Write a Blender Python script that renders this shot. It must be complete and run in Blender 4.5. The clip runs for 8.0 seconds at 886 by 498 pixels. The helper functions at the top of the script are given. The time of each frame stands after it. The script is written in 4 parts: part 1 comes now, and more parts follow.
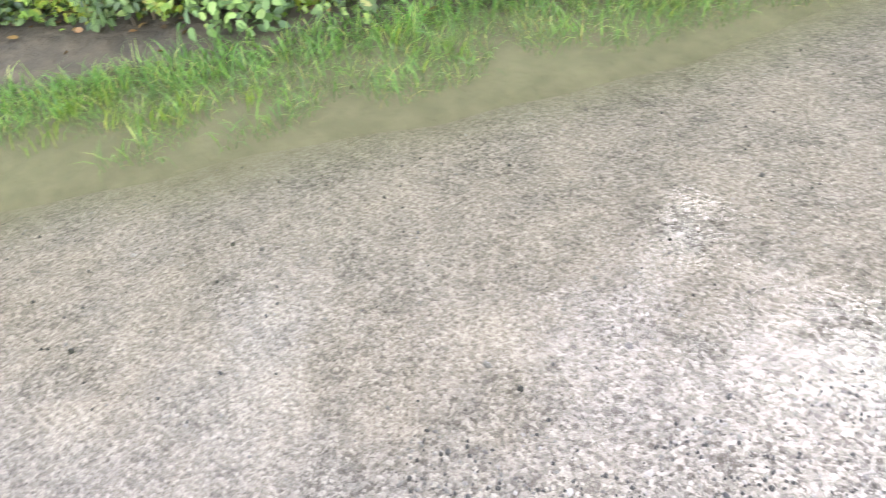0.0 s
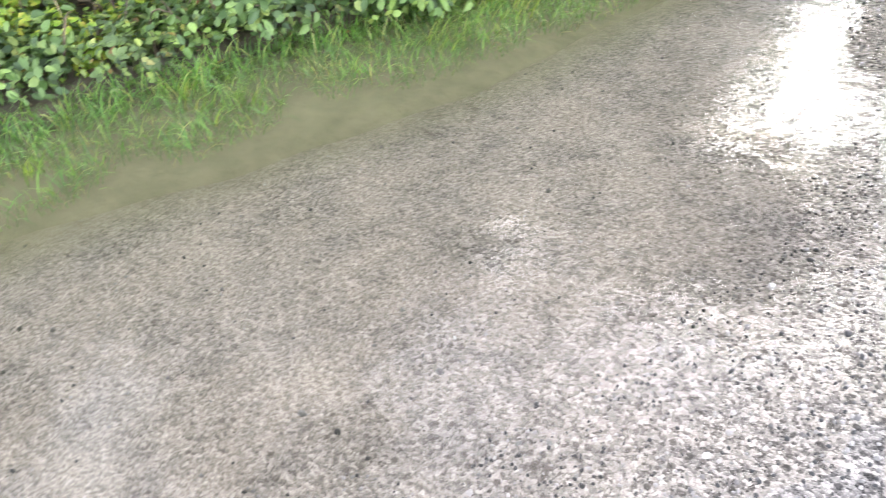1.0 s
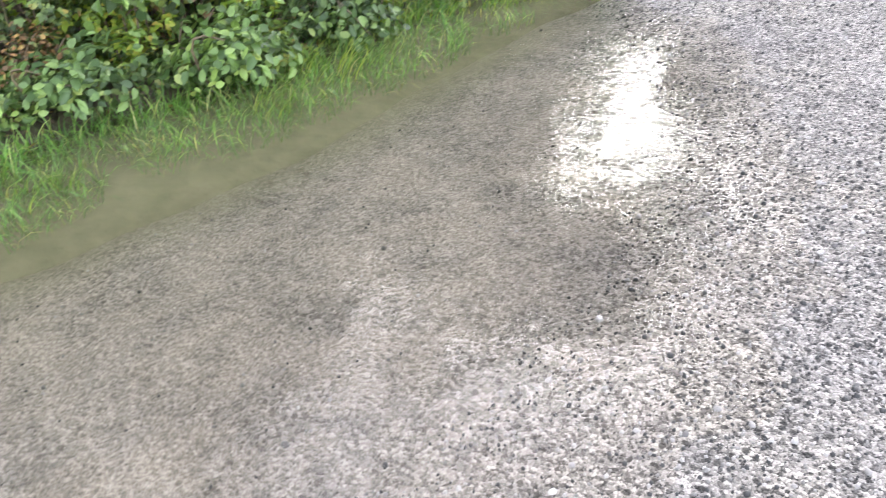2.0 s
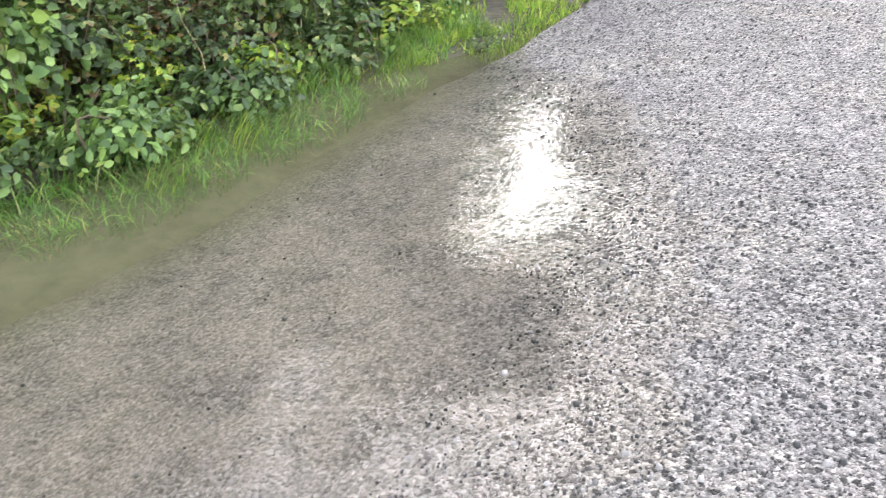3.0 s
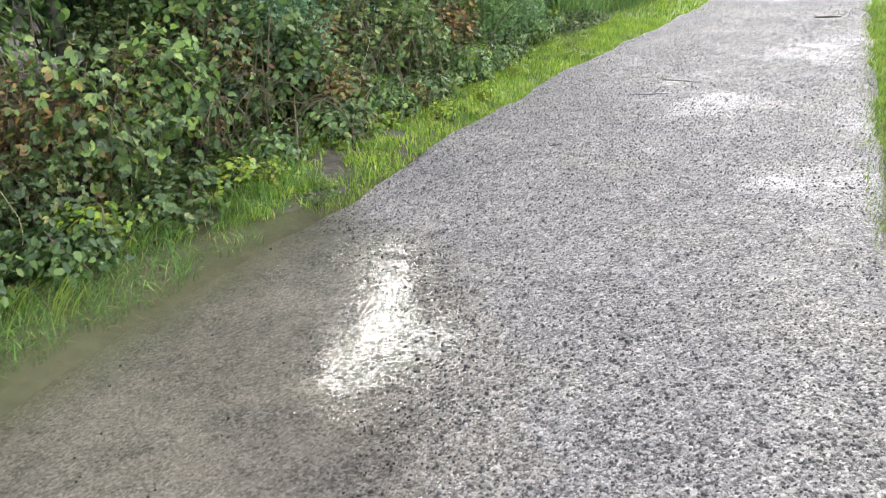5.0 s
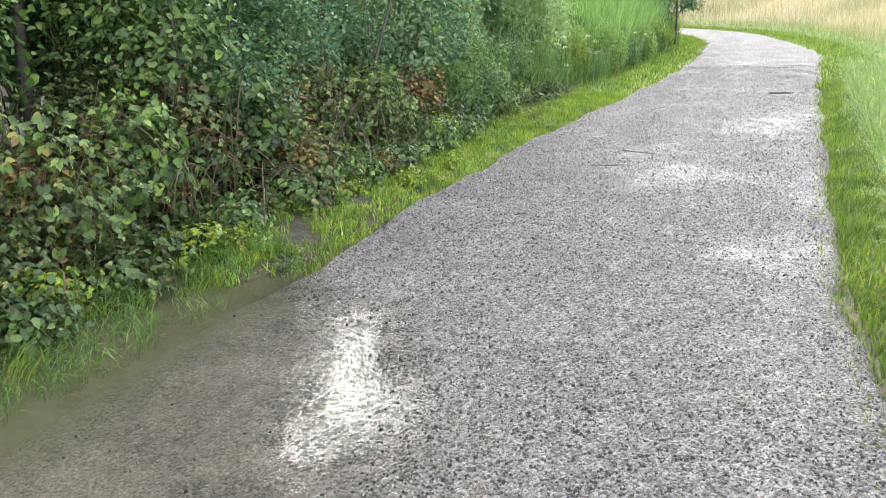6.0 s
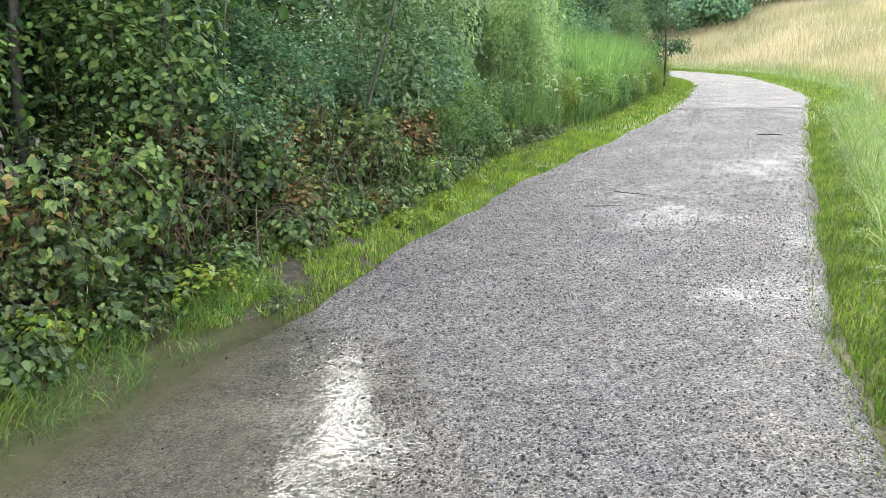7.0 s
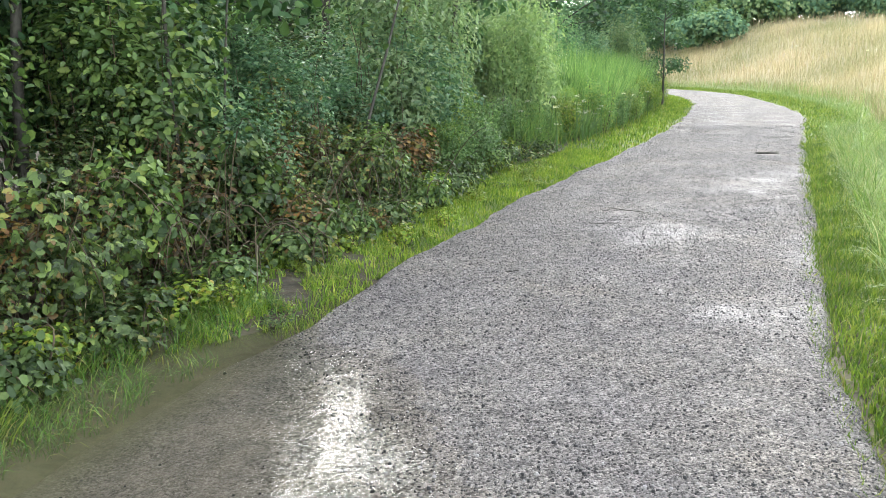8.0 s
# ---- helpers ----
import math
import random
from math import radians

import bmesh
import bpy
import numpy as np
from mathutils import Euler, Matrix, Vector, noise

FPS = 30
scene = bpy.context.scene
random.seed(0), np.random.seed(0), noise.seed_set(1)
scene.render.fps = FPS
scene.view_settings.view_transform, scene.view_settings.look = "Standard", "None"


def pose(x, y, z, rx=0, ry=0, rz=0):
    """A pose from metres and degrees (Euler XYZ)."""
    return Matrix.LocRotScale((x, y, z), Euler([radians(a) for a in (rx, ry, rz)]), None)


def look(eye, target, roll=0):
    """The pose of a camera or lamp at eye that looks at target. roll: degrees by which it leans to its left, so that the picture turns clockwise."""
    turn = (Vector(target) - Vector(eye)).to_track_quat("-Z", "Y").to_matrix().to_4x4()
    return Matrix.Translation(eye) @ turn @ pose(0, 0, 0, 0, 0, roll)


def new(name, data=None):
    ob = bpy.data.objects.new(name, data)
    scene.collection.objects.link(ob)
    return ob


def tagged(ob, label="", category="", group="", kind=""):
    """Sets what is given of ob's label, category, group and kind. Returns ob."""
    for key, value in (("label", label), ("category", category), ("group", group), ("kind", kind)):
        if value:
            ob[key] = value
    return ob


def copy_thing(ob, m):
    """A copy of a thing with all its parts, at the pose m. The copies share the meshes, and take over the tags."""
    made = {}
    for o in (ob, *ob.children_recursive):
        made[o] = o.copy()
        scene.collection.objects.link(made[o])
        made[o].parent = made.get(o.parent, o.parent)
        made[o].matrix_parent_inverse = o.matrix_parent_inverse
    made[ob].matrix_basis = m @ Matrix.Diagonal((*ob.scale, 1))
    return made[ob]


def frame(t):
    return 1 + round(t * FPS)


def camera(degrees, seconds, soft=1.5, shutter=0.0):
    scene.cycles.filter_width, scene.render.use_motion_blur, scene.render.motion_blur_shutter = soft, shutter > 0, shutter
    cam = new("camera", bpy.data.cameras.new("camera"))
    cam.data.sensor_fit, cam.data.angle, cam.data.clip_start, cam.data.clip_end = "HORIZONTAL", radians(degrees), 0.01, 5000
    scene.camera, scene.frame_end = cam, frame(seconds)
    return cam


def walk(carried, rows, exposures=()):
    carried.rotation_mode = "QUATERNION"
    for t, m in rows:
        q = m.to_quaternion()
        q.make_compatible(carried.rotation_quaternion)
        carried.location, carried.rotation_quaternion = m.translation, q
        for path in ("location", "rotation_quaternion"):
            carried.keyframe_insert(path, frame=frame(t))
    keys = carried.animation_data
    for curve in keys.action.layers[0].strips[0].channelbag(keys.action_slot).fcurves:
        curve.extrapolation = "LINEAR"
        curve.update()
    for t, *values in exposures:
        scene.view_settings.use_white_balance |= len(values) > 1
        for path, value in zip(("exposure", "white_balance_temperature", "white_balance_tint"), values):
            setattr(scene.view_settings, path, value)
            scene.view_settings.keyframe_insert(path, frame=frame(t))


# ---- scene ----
cam = camera(58.3, 8.0, soft=0.75, shutter=0.4)
PATH = [
    (0, (-0.249, 0.052, 1.412), (-1.427, 1.015, 0.114), -7.7),
    (0.5, (-0.206, 0.079, 1.403), (-1.249, 1.204, 0.119), -6.6),
    (1, (-0.158, 0.116, 1.405), (-1.072, 1.377, 0.15), -5.9),
    (1.5, (-0.121, 0.142, 1.407), (-0.898, 1.525, 0.189), -5.1),
    (1.7, (-0.106, 0.145, 1.412), (-0.822, 1.577, 0.212), -4.5),
    (2.8, (-0.055, 0.172, 1.391), (-0.554, 1.79, 0.327), -4.4),
    (3, (-0.038, 0.178, 1.389), (-0.505, 1.821, 0.347), -4.2),
    (3.5, (-0.012, 0.182, 1.397), (-0.385, 1.886, 0.419), -3.5),
    (4, (0.013, 0.191, 1.41), (-0.267, 1.949, 0.5), -2.8),
    (4.5, (0.044, 0.203, 1.417), (-0.155, 2.013, 0.589), -2.3),
    (5.8, (0.086, 0.19, 1.453), (0.023, 2.091, 0.833), -1.3),
    (6, (0.079, 0.183, 1.458), (0.028, 2.092, 0.865), -0.8),
    (6.5, (0.073, 0.18, 1.467), (0.042, 2.107, 0.934), -0.7),
    (7, (0.077, 0.175, 1.471), (0.045, 2.112, 0.973), -0.7),
    (7.5, (0.069, 0.176, 1.473), (0.042, 2.118, 0.994), -0.4),
    (8, (0.067, 0.175, 1.473), (0.041, 2.121, 1.014), -0.3),
]
walk(cam, [(t, look(eye, target, roll)) for t, eye, target, roll in PATH],
     exposures=[(0.0, 4.38, 6450, 14), (1.5, 4.02, 6450, 14), (3.0, 3.85, 6500, 12), (4.5, 3.6, 6550, 11), (6.0, 3.38, 6550, 9), (8.0, 3.22, 6550, 8)])

# ---------------------------------------------------------------- sky and sun
SUN_AZ, SUN_EL = -7.0, 32.0          # degrees, clockwise from +y
world = bpy.data.worlds.new("overcast_sky")
scene.world = world
world.use_nodes = True
wt = world.node_tree
sky = wt.nodes.new("ShaderNodeTexSky")
sky.sky_type, sky.sun_disc = "NISHITA", False
sky.sun_elevation, sky.sun_rotation = radians(SUN_EL), radians(SUN_AZ)
sky.air_density, sky.dust_density, sky.ozone_density = 1.0, 1.6, 1.0
grey = wt.nodes.new("ShaderNodeRGBToBW")
veil = wt.nodes.new("ShaderNodeMix")      # cloud cover takes most of the blue out
veil.data_type = "RGBA"
veil.inputs[0].default_value = 0.8
wt.links.new(sky.outputs[0], grey.inputs[0])
wt.links.new(sky.outputs[0], veil.inputs[6])
wt.links.new(grey.outputs[0], veil.inputs[7])
wt.links.new(veil.outputs[2], wt.nodes["Background"].inputs[0])
wt.nodes["Background"].inputs[1].default_value = 0.15

sun = new("sun", bpy.data.lights.new("sun", "SUN"))
sun.data.energy, sun.data.angle, sun.data.color = 0.02, radians(8), (1.0, 0.96, 0.9)
sa, se = radians(SUN_AZ), radians(SUN_EL)
sun.matrix_world = look((math.sin(sa) * math.cos(se) * 50, math.cos(sa) * math.cos(se) * 50, math.sin(se) * 50), (0, 0, 0))
scene.view_settings.exposure = 0.0

# ---------------------------------------------------------------- materials
def material(name):
    m = bpy.data.materials.new(name)
    m.use_nodes = True
    nt = m.node_tree
    return m, nt, nt.nodes["Principled BSDF"]


def node(nt, kind, **values):
    n = nt.nodes.new(kind)
    for key, v in values.items():
        if key == "op":
            n.operation = v
        elif key == "feature":
            n.feature = v
        else:
            n.inputs[key].default_value = v
    return n


def ramp(nt, fac, stops, mode="LINEAR"):
    r = nt.nodes.new("ShaderNodeValToRGB")
    r.color_ramp.interpolation = mode
    els = r.color_ramp.elements
    while len(els) < len(stops):
        els.new(0.5)
    for e, (p, c) in zip(els, stops):
        e.position, e.color = p, (*c, 1)
    nt.links.new(fac, r.inputs[0])
    return r.outputs[0]


def mixed(nt, fac, a, b, blend="MIX"):
    m = nt.nodes.new("ShaderNodeMix")
    m.data_type, m.blend_type = "RGBA", blend
    for sock, v in ((m.inputs[0], fac), (m.inputs[6], a), (m.inputs[7], b)):
        if isinstance(v, (int, float)):
            sock.default_value = v
        elif isinstance(v, tuple):
            sock.default_value = (*v, 1)
        else:
            nt.links.new(v, sock)
    return m.outputs[2]


def maths(nt, op, a, b=0.0, c=None):
    m = nt.nodes.new("ShaderNodeMath")
    m.operation = op
    for sock, v in zip(m.inputs, (a, b, c)):
        if v is None:
            continue
        if isinstance(v, (int, float)):
            sock.default_value = v
        else:
            nt.links.new(v, sock)
    return m.outputs[0]


def coords(nt):
    return nt.nodes.new("ShaderNodeTexCoord").outputs["Object"]


def noise_tex(nt, vec, scale, detail=4.0, rough=0.55):
    n = node(nt, "ShaderNodeTexNoise", Scale=scale, Detail=detail, Roughness=rough)
    nt.links.new(vec, n.inputs["Vector"])
    return n.outputs["Fac"]


def bump(nt, shader, height, strength, distance):
    b = node(nt, "ShaderNodeBump", Strength=strength, Distance=distance)
    nt.links.new(height, b.inputs["Height"])
    nt.links.new(b.outputs[0], shader.inputs["Normal"])
    return b


def leaf_material(name, stops, rough=0.48, glow=0.24, spec=0.38, patches=2.2, lows=(0.72, 0.75, 0.7), through_tint=(1.15, 1.25, 0.75)):
    """Leaf: colour differs from leaf to leaf, some light passes through."""
    m, nt, p = material(name)
    geo = nt.nodes.new("ShaderNodeNewGeometry")
    col = ramp(nt, geo.outputs["Random Per Island"], stops)
    big = noise_tex(nt, coords(nt), patches, 3)
    shade = ramp(nt, big, [(0.34, lows), (0.66, (1.16, 1.14, 1.02))])
    fine = noise_tex(nt, coords(nt), 90, 2)
    shade2 = ramp(nt, fine, [(0.3, (0.85, 0.85, 0.85)), (0.75, (1.1, 1.1, 1.1))])
    own = nt.nodes.new("ShaderNodeObjectInfo").outputs["Random"]
    shade3 = ramp(nt, own, [(0.0, (0.66, 0.69, 0.64)), (0.5, (1.0, 1.0, 1.0)), (1.0, (1.25, 1.25, 1.0))])
    for layer in (shade, shade2, shade3):
        col = mixed(nt, 1.0, col, layer, "MULTIPLY")
    nt.links.new(col, p.inputs["Base Color"])
    p.inputs["Roughness"].default_value = rough
    p.inputs["Specular IOR Level"].default_value = spec
    tr = nt.nodes.new("ShaderNodeBsdfTranslucent")
    lit = mixed(nt, 1.0, col, through_tint, "MULTIPLY")
    nt.links.new(lit, tr.inputs["Color"])
    mx = nt.nodes.new("ShaderNodeMixShader")
    mx.inputs[0].default_value = glow
    nt.links.new(p.outputs[0], mx.inputs[1])
    nt.links.new(tr.outputs[0], mx.inputs[2])
    nt.links.new(mx.outputs[0], nt.nodes["Material Output"].inputs["Surface"])
    return m


# bramble and hazel: low lows put the hedge's inner shade into the leaf colour
G_BRAMBLE = leaf_material("bramble_leaf", [(0.0, (0.03, 0.055, 0.024)), (0.35, (0.075, 0.12, 0.044)), (0.72, (0.13, 0.2, 0.07)), (0.88, (0.19, 0.26, 0.08)), (0.95, (0.25, 0.2, 0.07)), (1.0, (0.14, 0.075, 0.04))], lows=(0.48, 0.5, 0.48), patches=3.2)
G_HAZEL = leaf_material("hazel_leaf", [(0.0, (0.035, 0.072, 0.026)), (0.5, (0.09, 0.16, 0.05)), (0.88, (0.165, 0.25, 0.078)), (1.0, (0.23, 0.29, 0.09))], lows=(0.48, 0.5, 0.48), patches=3.2)
G_LIME = leaf_material("yellowing_leaf", [(0.0, (0.12, 0.22, 0.03)), (0.5, (0.2, 0.3, 0.035)), (0.85, (0.3, 0.33, 0.05)), (1.0, (0.34, 0.27, 0.06))])
G_DARK = leaf_material("dark_shrub_leaf", [(0.0, (0.08, 0.175, 0.115)), (0.5, (0.14, 0.27, 0.17)), (0.9, (0.23, 0.37, 0.24)), (1.0, (0.3, 0.4, 0.24))], rough=0.42, glow=0.46)
G_WILLOW = leaf_material("willow_leaf", [(0.0, (0.15, 0.24, 0.14)), (0.6, (0.24, 0.34, 0.2)), (1.0, (0.34, 0.42, 0.26))], glow=0.45)
G_BROWN = leaf_material("withered_leaf", [(0.0, (0.06, 0.045, 0.02)), (0.4, (0.12, 0.07, 0.035)), (0.7, (0.21, 0.11, 0.04)), (0.85, (0.26, 0.17, 0.06)), (1.0, (0.1, 0.15, 0.05))], rough=0.55, glow=0.15)
G_HERB = leaf_material("herb_leaf", [(0.0, (0.13, 0.23, 0.09)), (0.5, (0.2, 0.33, 0.13)), (0.85, (0.27, 0.4, 0.16)), (1.0, (0.36, 0.38, 0.12))], glow=0.5)
G_TREE = leaf_material("tree_leaf", [(0.0, (0.035, 0.09, 0.045)), (0.6, (0.06, 0.13, 0.06)), (1.0, (0.1, 0.18, 0.07))])
# far leaves: distance haze put into a lighter, bluer base colour
G_FAR_HAZED = leaf_material("hazed_far_leaf", [(0.0, (0.08, 0.16, 0.14)), (0.5, (0.13, 0.23, 0.18)), (1.0, (0.22, 0.31, 0.2))], rough=0.8, spec=0.08)
G_GRASS = leaf_material("verge_grass_blade", [(0.0, (0.08, 0.15, 0.025)), (0.45, (0.16, 0.25, 0.04)), (0.8, (0.27, 0.34, 0.065)), (0.93, (0.34, 0.37, 0.1)), (1.0, (0.36, 0.31, 0.15))], rough=0.45, glow=0.35, patches=3.0, lows=(0.5, 0.6, 0.5))
G_WETGRASS = leaf_material("long_grass_blade", [(0.0, (0.045, 0.115, 0.025)), (0.5, (0.075, 0.17, 0.035)), (0.85, (0.14, 0.25, 0.055)), (1.0, (0.3, 0.3, 0.14))], rough=0.35, glow=0.35)
G_LONG = leaf_material("drooping_grass_blade", [(0.0, (0.1, 0.18, 0.04)), (0.45, (0.17, 0.27, 0.08)), (0.8, (0.26, 0.35, 0.13)), (1.0, (0.42, 0.4, 0.24))], rough=0.42, glow=0.35, patches=2.0)
G_REED = leaf_material("reed_blade", [(0.0, (0.085, 0.165, 0.075)), (0.6, (0.14, 0.24, 0.11)), (1.0, (0.25, 0.36, 0.18))], rough=0.45, glow=0.5)
G_HAY = leaf_material("dry_meadow_blade", [(0.0, (0.27, 0.25, 0.15)), (0.4, (0.42, 0.37, 0.25)), (0.8, (0.55, 0.48, 0.37)), (0.95, (0.42, 0.31, 0.24)), (1.0, (0.24, 0.27, 0.12))], rough=0.6, glow=0.3, patches=0.26, lows=(0.58, 0.7, 0.5), through_tint=(1.1, 1.05, 0.95))
G_PETAL = leaf_material("white_petal", [(0.0, (0.6, 0.6, 0.52)), (1.0, (0.8, 0.8, 0.76))], rough=0.6)


def bark_material(name, a, b):
    m, nt, p = material(name)
    v = coords(nt)
    n = noise_tex(nt, v, 14, 6)
    nt.links.new(ramp(nt, n, [(0.3, a), (0.7, b)]), p.inputs["Base Color"])
    p.inputs["Roughness"].default_value = 0.75
    bump(nt, p, noise_tex(nt, v, 60, 4), 0.6, 0.01)
    return m


BARK = bark_material("wet_bark", (0.02, 0.019, 0.015), (0.075, 0.07, 0.055))
CANE = bark_material("bramble_cane", (0.04, 0.03, 0.018), (0.12, 0.09, 0.05))
STRAW = bark_material("dead_stalk", (0.28, 0.22, 0.12), (0.5, 0.42, 0.27))


def gravel_colour(nt, vec, scale):
    """Mixed grey and buff chips with darker stones among them; returns colour and relief."""
    warp = node(nt, "ShaderNodeTexNoise", Scale=scale * 1.3, Detail=1.0)
    nt.links.new(vec, warp.inputs["Vector"])
    shift = nt.nodes.new("ShaderNodeVectorMath")
    shift.operation = "MULTIPLY_ADD"
    shift.inputs[1].default_value = (0.9 / scale,) * 3
    nt.links.new(warp.outputs["Color"], shift.inputs[0])
    nt.links.new(vec, shift.inputs[2])
    cells = []
    for k in (1.0, 2.2, 0.36):
        v = node(nt, "ShaderNodeTexVoronoi", Scale=scale * k)
        nt.links.new(shift.outputs[0], v.inputs["Vector"])
        sep = nt.nodes.new("ShaderNodeSeparateColor")
        nt.links.new(v.outputs["Color"], sep.inputs[0])
        cells.append((v, sep))
    stops = [(0.0, (0.012, 0.012, 0.013)), (0.2, (0.032, 0.031, 0.031)), (0.34, (0.125, 0.117, 0.114)), (0.72, (0.25, 0.238, 0.23)), (1.0, (0.45, 0.43, 0.41))]
    col = mixed(nt, 0.33, ramp(nt, cells[0][1].outputs[0], stops), ramp(nt, cells[1][1].outputs[1], stops))
    # a stone in ten is larger and dark
    big, bsep = cells[2]
    chosen = ramp(nt, bsep.outputs[0], [(0.7, (0, 0, 0)), (0.76, (1, 1, 1))])
    core = ramp(nt, big.outputs["Distance"], [(0.28, (1, 1, 1)), (0.42, (0, 0, 0))])
    stone = maths(nt, "MULTIPLY", chosen, core)
    col = mixed(nt, maths(nt, "MULTIPLY", stone, 0.85), col, (0.018, 0.0175, 0.018))
    h = maths(nt, "MULTIPLY_ADD", cells[0][1].outputs[1], 0.55, maths(nt, "MULTIPLY", cells[0][0].outputs["Distance"], -0.5))
    h = maths(nt, "ADD", h, maths(nt, "MULTIPLY", cells[1][1].outputs[2], 0.3))
    h = maths(nt, "MULTIPLY_ADD", stone, 0.6, h)
    return col, h


def attribute(nt, name):
    n = nt.nodes.new("ShaderNodeAttribute")
    n.attribute_name = name
    return n.outputs["Fac"]


M_PATH, nt, p = material("wet_gravel")
vec = coords(nt)
col, h = gravel_colour(nt, vec, 112.0)
patch = noise_tex(nt, vec, 1.1, 5, 0.6)
tint = ramp(nt, patch, [(0.3, (0.84, 0.82, 0.86)), (0.55, (1.0, 0.98, 0.95)), (0.75, (1.18, 1.12, 1.0))])
col = mixed(nt, 1.0, col, tint, "MULTIPLY")
clumps = noise_tex(nt, vec, 14, 3, 0.6)          # coarse and fine chips lie in clumps
col = mixed(nt, 1.0, col, ramp(nt, clumps, [(0.34, (0.72, 0.72, 0.73)), (0.62, (1.12, 1.11, 1.09))]), "MULTIPLY")
silt_bed = maths(nt, "MULTIPLY", attribute(nt, "silt"), ramp(nt, noise_tex(nt, vec, 3.5, 4, 0.65), [(0.34, (0.25, 0.25, 0.25)), (0.66, (0.78, 0.78, 0.78))]))
fines = ramp(nt, noise_tex(nt, vec, 90, 3, 0.7), [(0.34, (0.14, 0.121, 0.098)), (0.5, (0.3, 0.263, 0.217)), (0.66, (0.48, 0.43, 0.365))])
col = mixed(nt, silt_bed, col, fines)
mud = ramp(nt, noise_tex(nt, vec, 11, 4), [(0.3, (0.11, 0.105, 0.055)), (0.7, (0.2, 0.185, 0.11))])      # soil washed over the drowned edge
col = mixed(nt, attribute(nt, "mud"), col, mud)
nt.links.new(col, p.inputs["Base Color"])
film = maths(nt, "ADD", maths(nt, "MULTIPLY", noise_tex(nt, vec, 1.6, 5, 0.65), 0.9), attribute(nt, "film"))   # water lies in shallow hollows
rough_out = nt.nodes.new("ShaderNodeMapRange")
rough_out.inputs["From Min"].default_value, rough_out.inputs["From Max"].default_value = 0.45, 0.78
rough_out.inputs["To Min"].default_value, rough_out.inputs["To Max"].default_value = 0.72, 0.34
nt.links.new(film, rough_out.inputs["Value"])
nt.links.new(rough_out.outputs[0], p.inputs["Roughness"])
relief = nt.nodes.new("ShaderNodeMapRange")
relief.inputs["From Min"].default_value, relief.inputs["From Max"].default_value = 0.45, 0.78
relief.inputs["To Min"].default_value, relief.inputs["To Max"].default_value = 0.9, 0.35
nt.links.new(film, relief.inputs["Value"])
bp = bump(nt, p, h, 0.8, 0.016)
nt.links.new(maths(nt, "MULTIPLY", relief.outputs[0], maths(nt, "MULTIPLY_ADD", silt_bed, -0.5, 1.0)), bp.inputs["Strength"])
p.inputs["Specular IOR Level"].default_value = 0.2

M_STONE, nt, p = material("gravel_chip")
geo = nt.nodes.new("ShaderNodeNewGeometry")
c = ramp(nt, geo.outputs["Random Per Island"], [(0.0, (0.01, 0.01, 0.011)), (0.42, (0.02, 0.02, 0.021)), (0.5, (0.09, 0.085, 0.083)), (0.8, (0.19, 0.18, 0.175)), (0.96, (0.29, 0.278, 0.27)), (1.0, (0.36, 0.345, 0.33))])
c = mixed(nt, 1.0, c, ramp(nt, noise_tex(nt, coords(nt), 200, 2), [(0.3, (0.8, 0.8, 0.8)), (0.7, (1.15, 1.15, 1.15))]), "MULTIPLY")
nt.links.new(c, p.inputs["Base Color"])
p.inputs["Roughness"].default_value = 0.55

M_GROUND, nt, p = material("soil_and_turf")
vec = coords(nt)
n2 = noise_tex(nt, vec, 9.0, 5)
soil = ramp(nt, n2, [(0.3, (0.026, 0.022, 0.013)), (0.7, (0.07, 0.056, 0.034))])
turf = ramp(nt, n2, [(0.3, (0.07, 0.11, 0.03)), (0.7, (0.17, 0.2, 0.06))])
hay = ramp(nt, n2, [(0.3, (0.23, 0.21, 0.13)), (0.7, (0.4, 0.35, 0.24))])
zone = nt.nodes.new("ShaderNodeAttribute")
zone.attribute_name = "meadow"
sepz = nt.nodes.new("ShaderNodeSeparateColor")
nt.links.new(zone.outputs["Color"], sepz.inputs[0])
base = mixed(nt, sepz.outputs[1], soil, turf)
base = mixed(nt, sepz.outputs[0], base, hay)
base = mixed(nt, maths(nt, "MULTIPLY", sepz.outputs[2], 0.85), base, ramp(nt, n2, [(0.3, (0.11, 0.105, 0.055)), (0.7, (0.2, 0.185, 0.11))]))
nt.links.new(base, p.inputs["Base Color"])
p.inputs["Roughness"].default_value = 0.85
bump(nt, p, n2, 0.7, 0.05)

M_WATER = bpy.data.materials.new("puddle_water")
M_WATER.use_nodes = True
nt = M_WATER.node_tree
nt.nodes.remove(nt.nodes["Principled BSDF"])
vec = coords(nt)
w1 = noise_tex(nt, vec, 34, 2, 0.5)
w2 = noise_tex(nt, vec, 9, 2, 0.5)
calm = ramp(nt, noise_tex(nt, vec, 1.7, 2), [(0.35, (0.4, 0.4, 0.4)), (0.65, (1, 1, 1))])      # the wind ruffles it in patches
wave = maths(nt, "MULTIPLY", maths(nt, "MULTIPLY_ADD", w2, 3.2, w1), calm)
bmp = node(nt, "ShaderNodeBump", Strength=0.45, Distance=0.003)
nt.links.new(wave, bmp.inputs["Height"])
fres = node(nt, "ShaderNodeFresnel", IOR=1.33)
nt.links.new(bmp.outputs[0], fres.inputs["Normal"])
gloss = node(nt, "ShaderNodeBsdfGlossy", Roughness=0.015)
nt.links.new(bmp.outputs[0], gloss.inputs["Normal"])
clear = nt.nodes.new("ShaderNodeBsdfTransparent")
clear.inputs[0].default_value = (0.99, 0.98, 0.96, 1)
